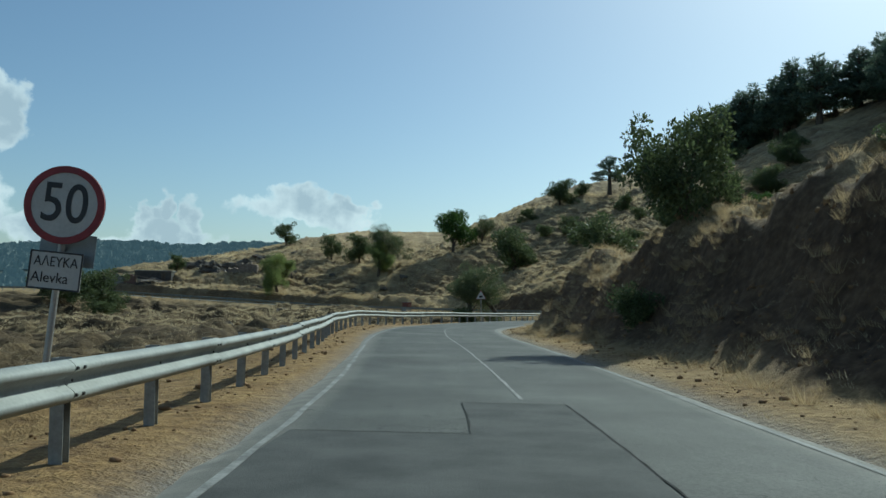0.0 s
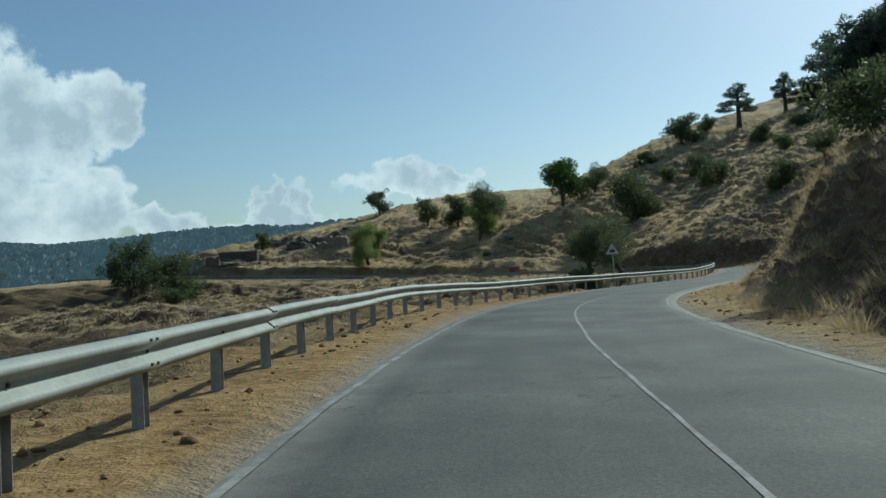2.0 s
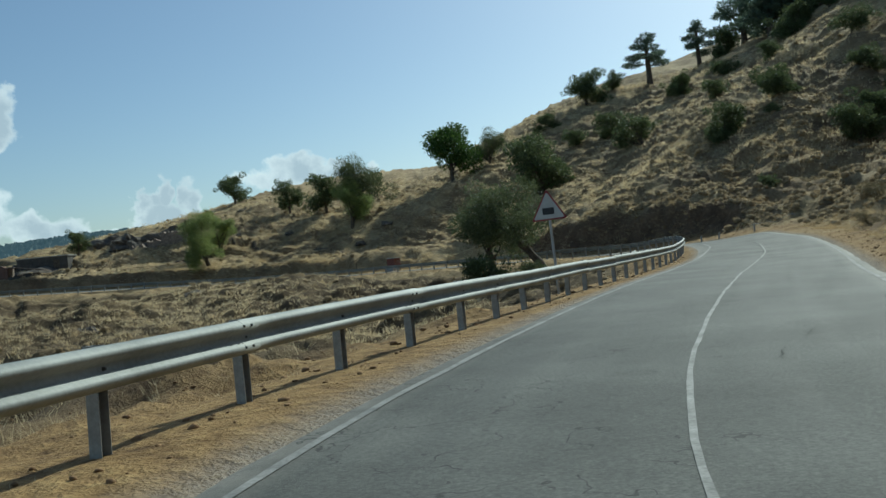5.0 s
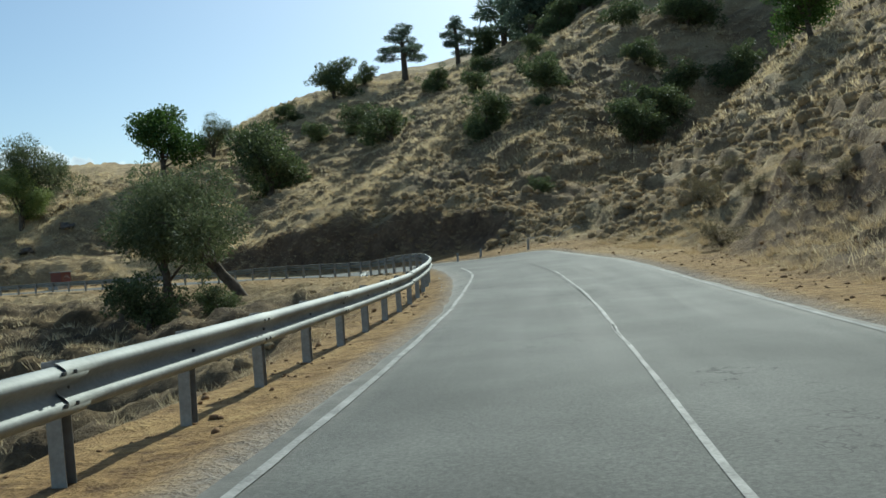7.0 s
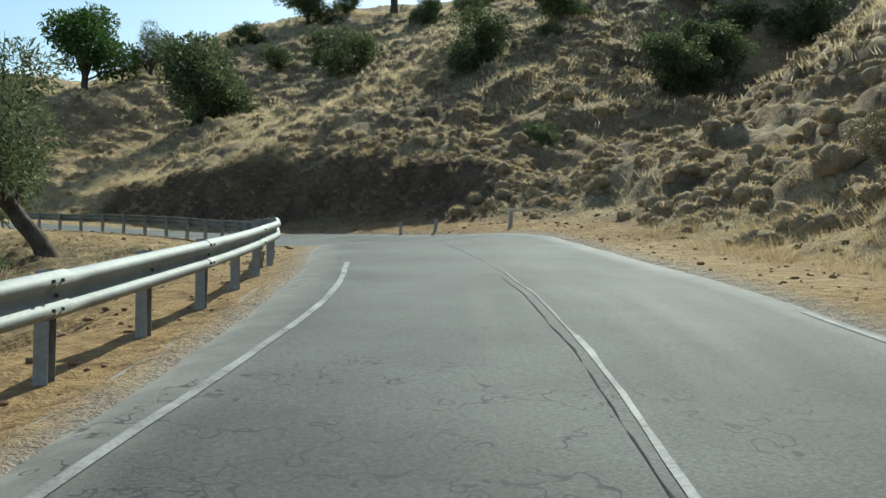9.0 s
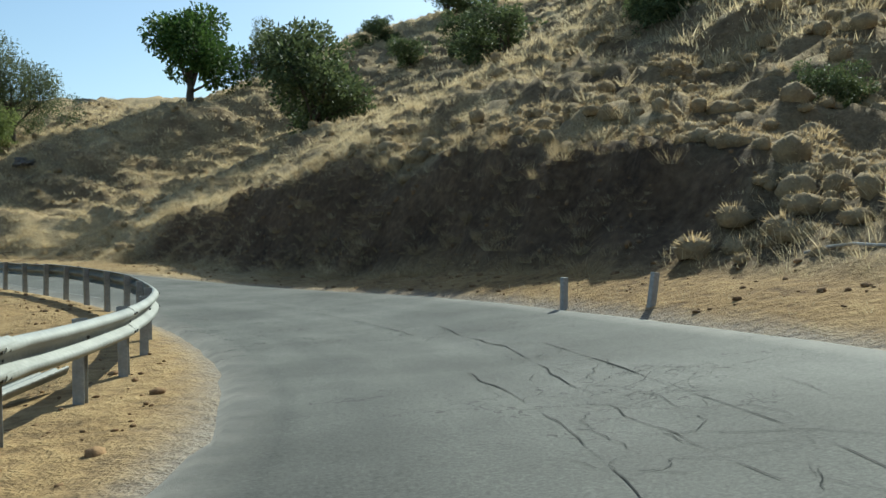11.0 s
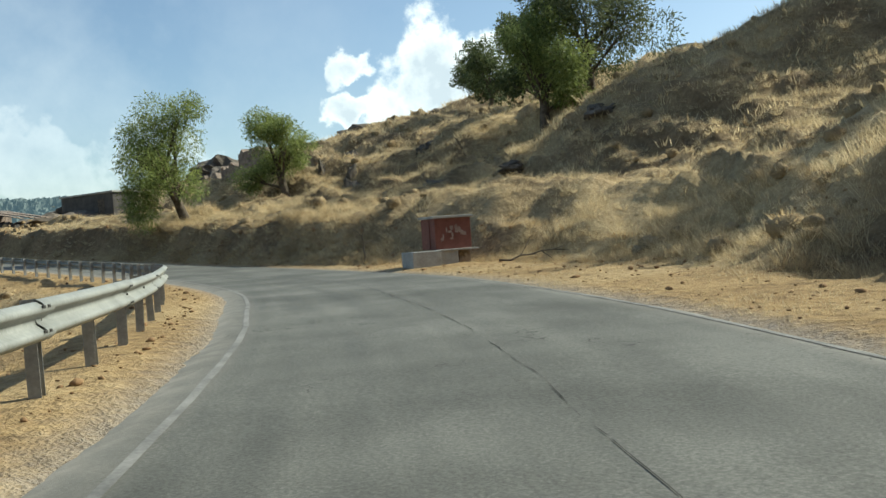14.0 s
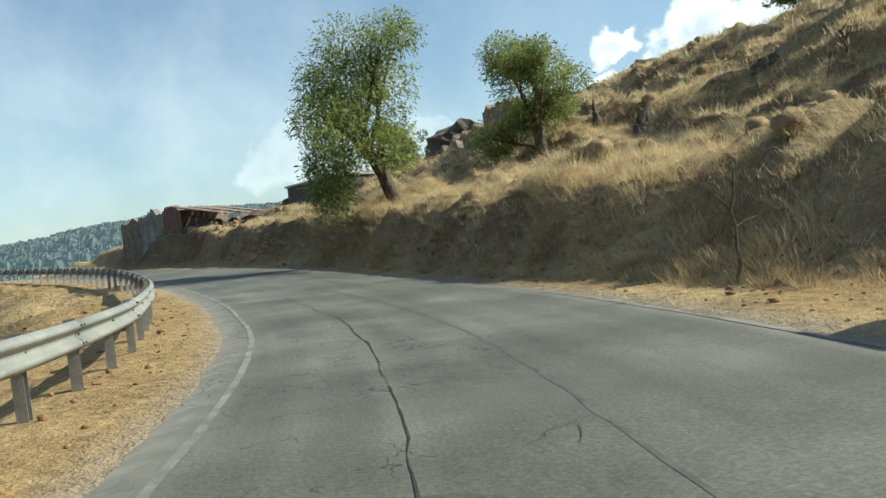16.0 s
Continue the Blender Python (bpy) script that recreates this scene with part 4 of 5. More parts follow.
    if (kind, seed) == ("almond", 1):
        # a broad oval head and a bough that hangs low on one side
        clumps += [(-1.2, -0.8, 6.5, 1.1, 1.1, 0.9), (0.1, 0.0, 4.9, 0.9, 0.9, 1.0), (-1.9, -1.2, 5.4, 1.0, 1.0, 1.0), (-2.2, -1.4, 3.9, 0.8, 0.8, 0.9), (-0.1, 0.1, 3.4, 0.7, 0.7, 0.8), (-2.0, -1.4, 2.5, 0.8, 0.8, 0.9), (-1.7, -1.6, 1.3, 0.8, 0.8, 1.0)] + [(-2.0, -1.5, 1.9, 0.9, 0.9, 1.5)] * 3
    trunk = mesh_from(kind + "_trunk", verts, faces, BARK, True)
    v, f = leaves(clumps, n, size, rng, droop, ratio, 0.35 if kind in ("almond", "low_almond", "pine", "woodpine") else 0.5)
    crown = mesh_np(kind + "_crown", v, f, leaf)
    return trunk, crown


TREES = {}
WIDE = {"almond": 5.4, "low_almond": 5.4, "olive": 5.6, "broad": 7.0, "oak": 6.1, "bush": 3.8, "pine": 6.2, "woodpine": 6.4}


def plant(kind, seed, x, y, size, name, label, category="tree", yaw=0.0, group="", sx=1.0, tilt=None, sink=0.08):
    key = (kind, seed)
    if key not in TREES:
        TREES[key] = make_tree(kind, seed, tilt)
    trunk, crown = TREES[key]
    root = thing(name, (x, y, ground_z(x, y) - sink), label, category, group, yaw=yaw)
    root.scale = (size * sx, size * sx, size)
    part("trunk", trunk, BARK, root)
    part("crown", crown, None, root)
    return root


# the far slope above the road
plant("almond", 1, -30.6, 159.2, 1.1, "almond_tree", "tall leafy almond tree with leaning dark trunk above the bank", yaw=20, sink=0.85, tilt=(-1.2, -0.6))
plant("low_almond", 2, -31.2, 167.8, 0.98, "almond_tree", "rounded green almond tree on the dry slope", yaw=200, sx=1.2, tilt=(0.5, 0.2), sink=0.3)
plant("oak", 3, -38.0, 205.0, 1.0, "oak_tree", "lone crooked dark tree on the skyline", yaw=40, sx=1.05)
plant("low_almond", 4, -12.7, 170.0, 1.22, "almond_tree", "bright green almond tree with low branches beside darker trees", yaw=80, sx=1.0, sink=0.5)
plant("olive", 5, -11.2, 173.6, 1.75, "olive_tree", "grey-green wild olive with a thick dark trunk", yaw=120, sx=0.85)
plant("oak", 13, -24.0, 183.4, 0.95, "oak_tree", "dark spreading oak on the grassy slope", yaw=140, sx=0.85)
plant("oak", 10, -17.4, 178.5, 1.12, "oak_tree", "dark leafy tree with several stems on the slope", yaw=200, sx=0.9, sink=0.4)
plant("broad", 6, 2.4, 176.6, 1.38, "broadleaf_tree", "round-crowned fresh green tree high on the slope", yaw=30)
plant("olive", 7, 8.6, 180.2, 1.1, "olive_tree", "small grey olive tree on the upper slope", yaw=210)
plant("oak", 10, 14.0, 161.4, 1.75, "oak_bush", "large dark evergreen bush on the slope", "bush", yaw=90, sink=1.6)
plant("olive", 9, 8.6, 115.6, 1.5, "olive_tree", "old olive with leaning dark trunk in the gully", yaw=0, sx=0.95, tilt=(-2.2, 0.3))
plant("olive", 17, 4.4, 119.5, 1.25, "olive_tree", "dark leafy olive behind the leaning one", yaw=30, sink=0.3)
plant("bush", 14, 3.8, 112.0, 1.2, "shrub", "grey-green shrub at the foot of the olive", "shrub", yaw=30)
plant("bush", 15, 7.0, 110.2, 0.7, "shrub", "low grey-green shrub in the gully", "shrub", yaw=130)
plant("oak", 13, 7.9, 26.4, 0.78, "oak_tree", "dense dark oak on top of the roadside bank", yaw=0, sx=0.85, sink=1.2)
plant("bush", 14, 6.2, 25.0, 0.6, "shrub", "dark shrub clinging to the earth bank", "shrub", yaw=60, sink=0.5)
plant("bush", 15, 7.4, 40.5, 1.0, "shrub", "yellowish leafy shrub on top of the bank", "shrub", yaw=60, sink=0.2)
plant("bush", 15, 9.6, 17.6, 0.35, "shrub", "small yellow-green shrub on the bank top", "shrub", yaw=60)
# round the far side of the gully
plant("oak", 13, -62.5, 138.0, 1.6, "oak_tree", "tall dark oak in the hollow below the far road", yaw=10, sx=0.8, sink=0.5)
plant("oak", 10, -54.9, 135.0, 1.4, "oak_tree", "broad green oak in the hollow below the far road", yaw=70, sx=1.22, sink=0.5)
plant("bush", 14, -52.7, 131.0, 1.55, "shrub", "rounded grey-green shrub in front of the oaks", "shrub", yaw=170, sx=0.95)
plant("oak", 3, -55.4, 176.2, 0.66, "oak_tree", "small dark tree on the skyline", yaw=170)
plant("bush", 15, -97.0, 152.0, 1.6, "shrub", "green shrub beside the far road", "shrub", yaw=20)


def bushes():
    """Dark evergreen scrub scattered over the hillside: place, width."""
    spots = [(27.2, 195.5, 7.3), (19.6, 188.4, 3.8), (21.9, 177.0, 4.6), (26.8, 174.2, 4.8), (28.3, 160.4, 6.6), (31.0, 136.8, 5.0), (38.0, 176.0, 4.2), (45.0, 175.4, 4.7), (37.6, 138.6, 4.6), (34.6, 133.6, 2.2),
             (39.4, 125.8, 4.8), (42.6, 128.8, 5.2), (47.6, 133.2, 4.4), (53.9, 133.8, 4.8), (50.9, 148.4, 4.9), (54.8, 142.0, 6.0), (46.3, 136.1, 3.6), (36.8, 155.7, 3.9), (28.5, 119.9, 1.9), (18.0, 188.0, 2.4),
             (54, 200, 5.8), (54, 171, 6.3), (60, 172, 5.0), (62, 150, 6.0), (66, 160, 6.0), (46, 160, 3.6), (70, 128, 6.0), (64, 116, 5.0), (33, 200, 4.0)]
    for i, (x, y, w) in enumerate(spots):
        kind, seed = (("oak", 10), ("oak", 3), ("bush", 14), ("oak", 13), ("bush", 15))[i % 5]
        plant(kind, seed, x, y, w / WIDE[kind], "evergreen_bush", "dark evergreen bush on the dry hillside", "bush", yaw=47 * i, group="bushes on the hillside", sink=(0.17 if kind == "oak" else 0.08) * w, sx=1.12)


bushes()
for k, (x, y, w) in enumerate(((24.9, 95.3, 1.9), (21.8, 90.3, 1.4), (21.8, 85.2, 0.9), (27.4, 98.4, 1.7), (24.0, 91.6, 1.0), (22.6, 87.6, 1.0))):
    plant("thorn", 18, x, y, w / 3.6, "thorn_bush", "dry grey-brown thorn bush on the roadside bank", "bush", yaw=61 * k, group="thorn bushes on the bank", sink=0.12 * w)
plant("broad", 6, 44.5, 112.5, 0.75, "broadleaf_tree", "fresh green leafy tree behind the bank", yaw=100)


def pines():
    plant("pine", 11, 39.6, 199.0, 0.82, "pine_tree", "lone spreading pine on the ridge", yaw=0, sx=1.6, group="pines on the ridge")
    plant("pine", 12, 50.0, 203.0, 0.8, "pine_tree", "dark pine on the ridge", yaw=70, sx=1.35, group="pines on the ridge")
    rng = random.Random(5)
    line = [(57, 204), (66, 192), (77, 178), (88, 163), (98, 146), (105, 128)]
    for k in range(46):
        f = k / 45 * (len(line) - 1.001)
        i = int(f)
        x = line[i][0] + (line[i + 1][0] - line[i][0]) * (f - i) + rng.uniform(-4, 9)
        y = line[i][1] + (line[i + 1][1] - line[i][1]) * (f - i) + rng.uniform(-4, 9)
        plant("woodpine", (11, 12, 16)[k % 3], x, y, rng.uniform(0.9, 1.35), "pine_tree", "tall dark pine in the ridge-top wood", yaw=rng.uniform(0, 360), group="pines on the ridge", sx=rng.uniform(1.0, 1.25))


pines()


# ---- rocks ----
def rock_mesh(name, seed, rough=0.35, sub=3, flat=0.7):
    bm = bmesh.new()
    bmesh.ops.create_icosphere(bm, subdivisions=sub, radius=1.0)
    off = Vector((seed * 3.7, seed * 1.3, seed * 7.1))
    for v in bm.verts:
        n = noise.fractal(v.co * 1.1 + off, 1.0, 2.0, 5)
        c = noise.cell(v.co * 1.9 + off)
        v.co *= 1 + rough * n + 0.16 * (c - 0.5)
        v.co.z *= flat
    me = bpy.data.meshes.new(name)
    bm.to_mesh(me)
    bm.free()
    me.materials.append(STONE)
    return me


def outcrops():
    meshes = [rock_mesh("rock_outcrop", k + 1, 0.4, 4, 0.8) for k in range(4)]
    spots = [(-52, 181, 4.2, 2.6), (-48, 178, 3.4, 2.4), (-46, 175.6, 2.6, 2.6), (-38.0, 184.0, 2.4, 1.3), (-30.2, 170.2, 0.45, 2.3), (-26.2, 168.6, 0.9, 1.2), (-27.1, 169.8, 0.6, 1.7), (-30.5, 173.8, 1.2, 0.9), (-40.7, 187, 2.0, 1.0),
             (-57, 168, 4.4, 1.9), (-44, 178.5, 2.8, 2.2), (-41.5, 182, 3.0, 2.0), (-20, 166, 1.3, 0.5), (-14, 161.5, 1.3, 0.45), (-11, 163, 1.1, 0.4), (-16.5, 164.5, 1.3, 0.5),
             (-33, 190, 1.2, 0.8), (-22.5, 172.5, 1.6, 0.8), (-36, 165.5, 2.0, 0.8), (-38.5, 163, 1.6, 0.7), (-34, 163.5, 1.2, 0.6), (-62, 172, 3.5, 1.6), (-7.5, 165.8, 1.2, 0.6), (19.0, 133.2, 0.35, 0.25),
             (-9, 60, 0.7, 0.4), (-14, 72, 1.0, 0.5), (-11, 84, 0.8, 0.45), (-20, 88, 1.3, 0.6), (-26, 96, 1.5, 0.6), (-17, 104, 1.0, 0.5), (-30, 118, 1.6, 0.6), (-12, 120, 1.2, 0.6),
             (-24, 130, 1.4, 0.6), (-5, 98, 0.8, 0.4), (-34, 128, 1.8, 0.7), (-8, 44, 0.6, 0.35)]
    for i, (x, y, w, h) in enumerate(spots):
        ob = new("rock_outcrop", meshes[i % 4])
        ob.matrix_world = pose(x, y, ground_z(x, y) - h * 0.45, 0, 0, 71 * i) @ Matrix.Diagonal((w, w * 0.75, h * 1.1, 1))
        tagged(ob, "weathered grey-brown rock outcrop in dry grass", "rock", "rocks on the slope")


outcrops()


def loose_stones():
    """Stones and clods along the verges and the foot of the banks."""
    rng = np.random.RandomState(11)
    n = 9500
    s = rng.uniform(S0 - 2, station(-45, 154.4), n)
    right = rng.rand(n) < 0.62
    v = bank(s, 0)
    d = np.where(right, HALF + 0.5 + (v + 1.4) * rng.rand(n) ** 0.8, -(HALF + 0.8 + 4.5 * rng.rand(n) ** 1.3))
    p = on_road(s, d)
    z = height(p[:, 0], p[:, 1])[0]
    size = 0.008 + 0.05 * rng.rand(n) ** 9 + 0.02 * rng.rand(n)
    bm = bmesh.new()
    bmesh.ops.create_icosphere(bm, subdivisions=1, radius=1.0)
    co = np.array([v.co[:] for v in bm.verts])
    fa = np.array([[v.index for v in f.verts] for f in bm.faces])
    bm.free()
    jit = 1 + 0.35 * (rng.rand(n, len(co), 1) - 0.5) * 2
    ang = rng.uniform(0, 6.28, n)
    w = co[None] * jit * size[:, None, None] * np.stack([1 + 0.5 * rng.rand(n), np.ones(n), 0.5 + 0.4 * rng.rand(n)], 1)[:, None, :]
    c, sn = np.cos(ang)[:, None], np.sin(ang)[:, None]
    w = np.stack([w[..., 0] * c - w[..., 1] * sn, w[..., 0] * sn + w[..., 1] * c, w[..., 2]], -1)
    w = w + np.stack([p[:, 0], p[:, 1], z + size * 0.2], 1)[:, None, :]
    f = (fa[None] + (np.arange(n) * len(co))[:, None, None]).reshape(-1, 3)
    tagged(new("loose_stones", mesh_np("loose_stones", w.reshape(-1, 3), f, CLOD)), "loose reddish stones and earth clods on the verge", "stones", kind="stuff")


loose_stones()


def bank_rubble():
    """Stones and lumps of earth that stick out of the cut banks."""
    rng = np.random.RandomState(12)
    n = 8000
    s = rng.uniform(S0 - 2, station(-58, 154.2), n)
    d = HALF + bank(s, 0) + rng.uniform(-0.3, 1.15, n) * bank(s, 2)
    p = on_road(s, d)
    z, bare = height(p[:, 0], p[:, 1])[0::2][:2]
    keep = rng.rand(n) < bare + 0.1
    p, z = p[keep], z[keep]
    n = len(z)
    size = 0.015 + 0.075 * rng.rand(n) ** 5
    bm = bmesh.new()
    bmesh.ops.create_icosphere(bm, subdivisions=1, radius=1.0)
    co = np.array([v.co[:] for v in bm.verts])
    fa = np.array([[v.index for v in f.verts] for f in bm.faces])
    bm.free()
    w = co[None] * (1 + 0.8 * (rng.rand(n, len(co), 1) - 0.5)) * size[:, None, None] * (0.6 + 0.8 * rng.rand(n, 1, 3))
    w = w + np.stack([p[:, 0], p[:, 1], z], 1)[:, None, :]
    f = (fa[None] + (np.arange(n) * len(co))[:, None, None]).reshape(-1, 3)
    tagged(new("bank_rubble", mesh_np("bank_rubble", w.reshape(-1, 3), f, CLOD)), "stones and earth lumps in the roadside banks", "stones", kind="stuff")


bank_rubble()


# ---- dry grass and scrub ----
def blades(root, tall, spread, count, rng, width=0.012, outward=0.45):
    """Blades of grass: count at each root point."""
    n = len(root)
    r = np.repeat(root, count, 0)
    h = np.repeat(tall, count) * (0.55 + 0.6 * rng.rand(n * count))
    sp = np.repeat(spread, count)
    a = rng.uniform(0, 6.2832, n * count)
    q = np.sqrt(rng.rand(n * count)) * sp
    base = r + np.stack([np.cos(a) * q, np.sin(a) * q, np.full(n * count, -0.05)], 1)
    b = a + rng.normal(0, 0.7, n * count)
    out = outward * h * (0.3 + rng.rand(n * count))
    tip = base + np.stack([np.cos(b) * out, np.sin(b) * out, h], 1)
    c = rng.uniform(0, 6.2832, n * count)
    w = width * (0.6 + 0.8 * rng.rand(n * count)) * np.clip(np.repeat(tall, count) / 0.3, 0.7, 2.0)
    side = np.stack([np.cos(c) * w, np.sin(c) * w, np.zeros(n * count)], 1)
    v = np.stack([base - side, base + side, tip], 1).reshape(-1, 3)
    return v, np.arange(n * count * 3).reshape(-1, 3)


def dry_grass():
    rng = np.random.RandomState(21)
    # near the road, denser; by way along and distance
    n = 84000
    s = rng.uniform(S0 - 4, station(-60, 154.2), n)
    far = n * 2 // 5
    s[:far] = rng.uniform(S0 + 128, S0 + 188, far)
    a = 0.4 + 20 * rng.rand(n) ** 1.35
    a[:far] *= 1.2
    p = on_road(s, HALF + a)
    x, y = p[:, 0] + rng.uniform(-.5, .5, n), p[:, 1] + rng.uniform(-.5, .5, n)
    m = 15000
    s2 = rng.uniform(S0 - 4, station(-60, 154.2), m)
    p2 = on_road(s2, -(HALF + 0.9 + 20 * rng.rand(m) ** 1.3))
    x, y = np.concatenate([x, p2[:, 0]]), np.concatenate([y, p2[:, 1]])
    z, verge, bare, gravel, wood, ss, d = height(x, y)
    aa = np.abs(d) - HALF
    patch = fbm(x * 0.35, y * 0.35, 3)
    keep = (aa > 0.5) & (rng.rand(len(x)) < np.clip((patch - 0.30) * 5, 0.15, 1)) & (rng.rand(len(x)) > bare * 0.6) & (rng.rand(len(x)) > verge * 0.4)
    x, y, z, verge, patch, bare = x[keep], y[keep], z[keep], verge[keep], patch[keep], bare[keep]
    tall = (0.09 + np.interp(ss[keep] - S0, [0, 120, 132], [0.17, 0.17, 0.34]) * rng.rand(len(x)) ** 1.8 * smooth(0.4, 0.6, patch) + 0.13 * rng.rand(len(x))) * (1 - 0.72 * verge) * (1 - 0.4 * bare)
    v, f = blades(np.stack([x, y, z], 1), tall, 0.08 + 0.26 * rng.rand(len(x)), 17, rng, 0.0052, 0.85)
    tagged(new("dry_grass", mesh_np("dry_grass", v, f, GRASS)), "tall straw-yellow dry grass on the slopes and verges", "grass", kind="stuff")


def grass_clumps():
    """Large leaning tufts that hide dark earth between them, on the last slope."""
    rng = np.random.RandomState(24)
    n = 5200
    s = S0 + rng.uniform(120, 196, n)
    p = on_road(s, HALF + 1.6 + 24 * rng.rand(n) ** 1.3)
    x, y = p[:, 0], p[:, 1]
    z, verge, bare, gravel, wood, ss, d = height(x, y)
    patch = fbm(x * 0.3 + 4, y * 0.3, 3)
    keep = (verge < 0.6) & (rng.rand(n) < np.clip((patch - 0.33) * 5, 0.1, 1)) & (rng.rand(n) > 0.6 * bare)
    x, y, z = x[keep], y[keep], z[keep]
    tall = 0.15 + 0.24 * rng.rand(len(x)) ** 1.5
    v, f = blades(np.stack([x, y, z], 1), tall, 0.10 + 0.14 * rng.rand(len(x)), 75, rng, 0.005, 1.0)
    tagged(new("grass_clumps", mesh_np("grass_clumps", v, f, GRASS)), "leaning clumps of tall dry grass on the slope", "grass", kind="stuff")


def bank_scrub():
    """Dry weeds and twiggy scrub that cling to the cut banks."""
    rng = np.random.RandomState(25)
    n = 6500
    s = S0 + np.where(rng.rand(n) < 0.5, rng.uniform(2, 104, n), rng.uniform(118, 190, n))
    p = on_road(s, HALF + bank(s, 0) + rng.uniform(-0.2, 1.4, n) * bank(s, 2))
    x, y = p[:, 0], p[:, 1]
    z = height(x, y)[0]
    keep = rng.rand(n) < np.clip((fbm(x * 0.5 + 4, y * 0.5, 3) - 0.36) * 5, 0.08, 1)
    x, y, z = x[keep], y[keep], z[keep]
    v, f = blades(np.stack([x, y, z], 1), 0.10 + 0.26 * rng.rand(len(x)) ** 1.6, 0.08 + 0.2 * rng.rand(len(x)), 70, rng, 0.0045, 1.0)
    tagged(new("bank_scrub", mesh_np("bank_scrub", v, f, GRASS_BROWN)), "dry weeds and twiggy scrub on the earth banks", "scrub", kind="stuff")


def far_grass():
    """Coarser tufts over the rest of the hillside."""
    rng = np.random.RandomState(22)
    n = 92000
    x, y = rng.uniform(-64, 62, n), rng.uniform(86, 206, n)
    z, verge, bare, gravel, wood, s, d = height(x, y)
    patch = fbm(x * 0.22 + 9, y * 0.22, 3)
    keep = (np.abs(d) > HALF + 12) & (rng.rand(n) < np.clip((patch - 0.36) * 5, 0.35, 1))
    x, y, z = x[keep], y[keep], z[keep]
    v, f = blades(np.stack([x, y, z], 1), 0.16 + 0.30 * rng.rand(len(x)) ** 1.5, 0.15 + 0.4 * rng.rand(len(x)), 11, rng, 0.02, 0.8)
    tagged(new("hill_grass", mesh_np("hill_grass", v, f, GRASS)), "patchy dry grass tufts over the far hillside", "grass", kind="stuff")


def cushions():
    """Rounded brown thorny cushions that cover the slopes."""
    rng = np.random.RandomState(23)
    n = 25000
    s = rng.uniform(S0 - 2, station(-58, 154.2), n)
    a = 1.2 + 52 * rng.rand(n) ** 1.35
    side = np.where(rng.rand(n) < 0.95, 1, -1)
    k = n // 5
    s[:k], a[:k], side[:k] = S0 + rng.uniform(98, 132, k), 3.5 + 24 * rng.rand(k) ** 1.2, 1
    p = on_road(s, side * (HALF + a))
    x, y = p[:, 0], p[:, 1]
    z, verge, bare, gravel, wood, ss, d = height(x, y)
    patch = fbm(x * 0.16 + 30, y * 0.16 + 8, 3)
    sparse = np.interp(s - S0, [0, 55, 62, 94, 98, 130, 138], [0.8, 0.8, 0.8, 0.8, 0.9, 0.8, 0.3])
    gx, gy = (height(x + 0.3, y)[0] - z) / 0.3, (height(x, y + 0.3)[0] - z) / 0.3
    keep = (np.hypot(gx, gy) < 1.1) & (rng.rand(n) < np.clip((patch - 0.34) * 6 + (np.arange(n) < k) * 0.5, 0.1, 1)) & (verge < 0.3) & (np.abs(d) > HALF + 1.4) & (rng.rand(n) > 1.6 * bare) & (rng.rand(n) < sparse)
    x, y, z, gx, gy = x[keep], y[keep], z[keep], gx[keep], gy[keep]
    m = len(x)
    r = 0.15 + 0.29 * rng.rand(m) ** 1.6
    # a lumpy core, darker than its twigs
    ring, rows = 8, 4
    u = []
    for j in range(rows):
        e = radians((-50, -8, 28, 60)[j])
        for k in range(ring):
            q = 2 * math.pi * (k + 0.5 * j) / ring
            u.append((math.cos(q) * math.cos(e), math.sin(q) * math.cos(e), math.sin(e)))
    u.append((0, 0, 1.0))
    u = np.array(u)
    tri = []
    for j in range(rows - 1):
        for k in range(ring):
            c, e = j * ring + k, j * ring + (k + 1) % ring
            tri += [(c, e, c + ring), (e, e + ring, c + ring)]
    tri += [((rows - 1) * ring + k, (rows - 1) * ring + (k + 1) % ring, rows * ring) for k in range(ring)]
    tri = np.array(tri)
    jit = 0.78 + 0.4 * rng.rand(m, len(u), 1)
    core = u[None] * jit * (r * 0.74)[:, None, None] * np.stack([0.9 + 0.4 * rng.rand(m), 0.9 + 0.4 * rng.rand(m), 0.65 + 0.35 * rng.rand(m)], 1)[:, None, :]
    core[..., 2] += 0.12 * r[:, None]
    core = core + np.stack([x, y, z], 1)[:, None, :]
    f = (tri[None] + (np.arange(m) * len(u))[:, None, None]).reshape(-1, 3)
    # a fringe of stiff twigs
    count = 84
    root = np.repeat(np.stack([x, y, z], 1), count, 0)
    rad = np.repeat(r, count)
    w = rng.normal(size=(m * count, 3))
    w[:, 2] = np.where(w[:, 2] < -0.4, -w[:, 2], w[:, 2])
    w /= np.linalg.norm(w, axis=1)[:, None]
    tip = root + w * (rad * (0.80 + 0.28 * rng.rand(m * count)))[:, None] * np.array([1.05, 1.05, 0.9])
    base = root + w * (rad * 0.55)[:, None] * np.array([1, 1, 0.8])
    t = np.cross(w, rng.normal(size=(m * count, 3)))
    t /= np.linalg.norm(t, axis=1)[:, None]
    t *= (rad * 0.04)[:, None]
    tip[:, 2] += 0.12 * rad
    base[:, 2] += 0.12 * rad
    v = np.stack([base - t, base + t, tip], 1).reshape(-1, 3)
    f2 = np.arange(len(v)).reshape(-1, 3) + core.shape[0] * core.shape[1]
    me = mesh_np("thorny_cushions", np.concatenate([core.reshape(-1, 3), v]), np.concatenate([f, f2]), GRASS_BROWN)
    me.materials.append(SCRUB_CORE)
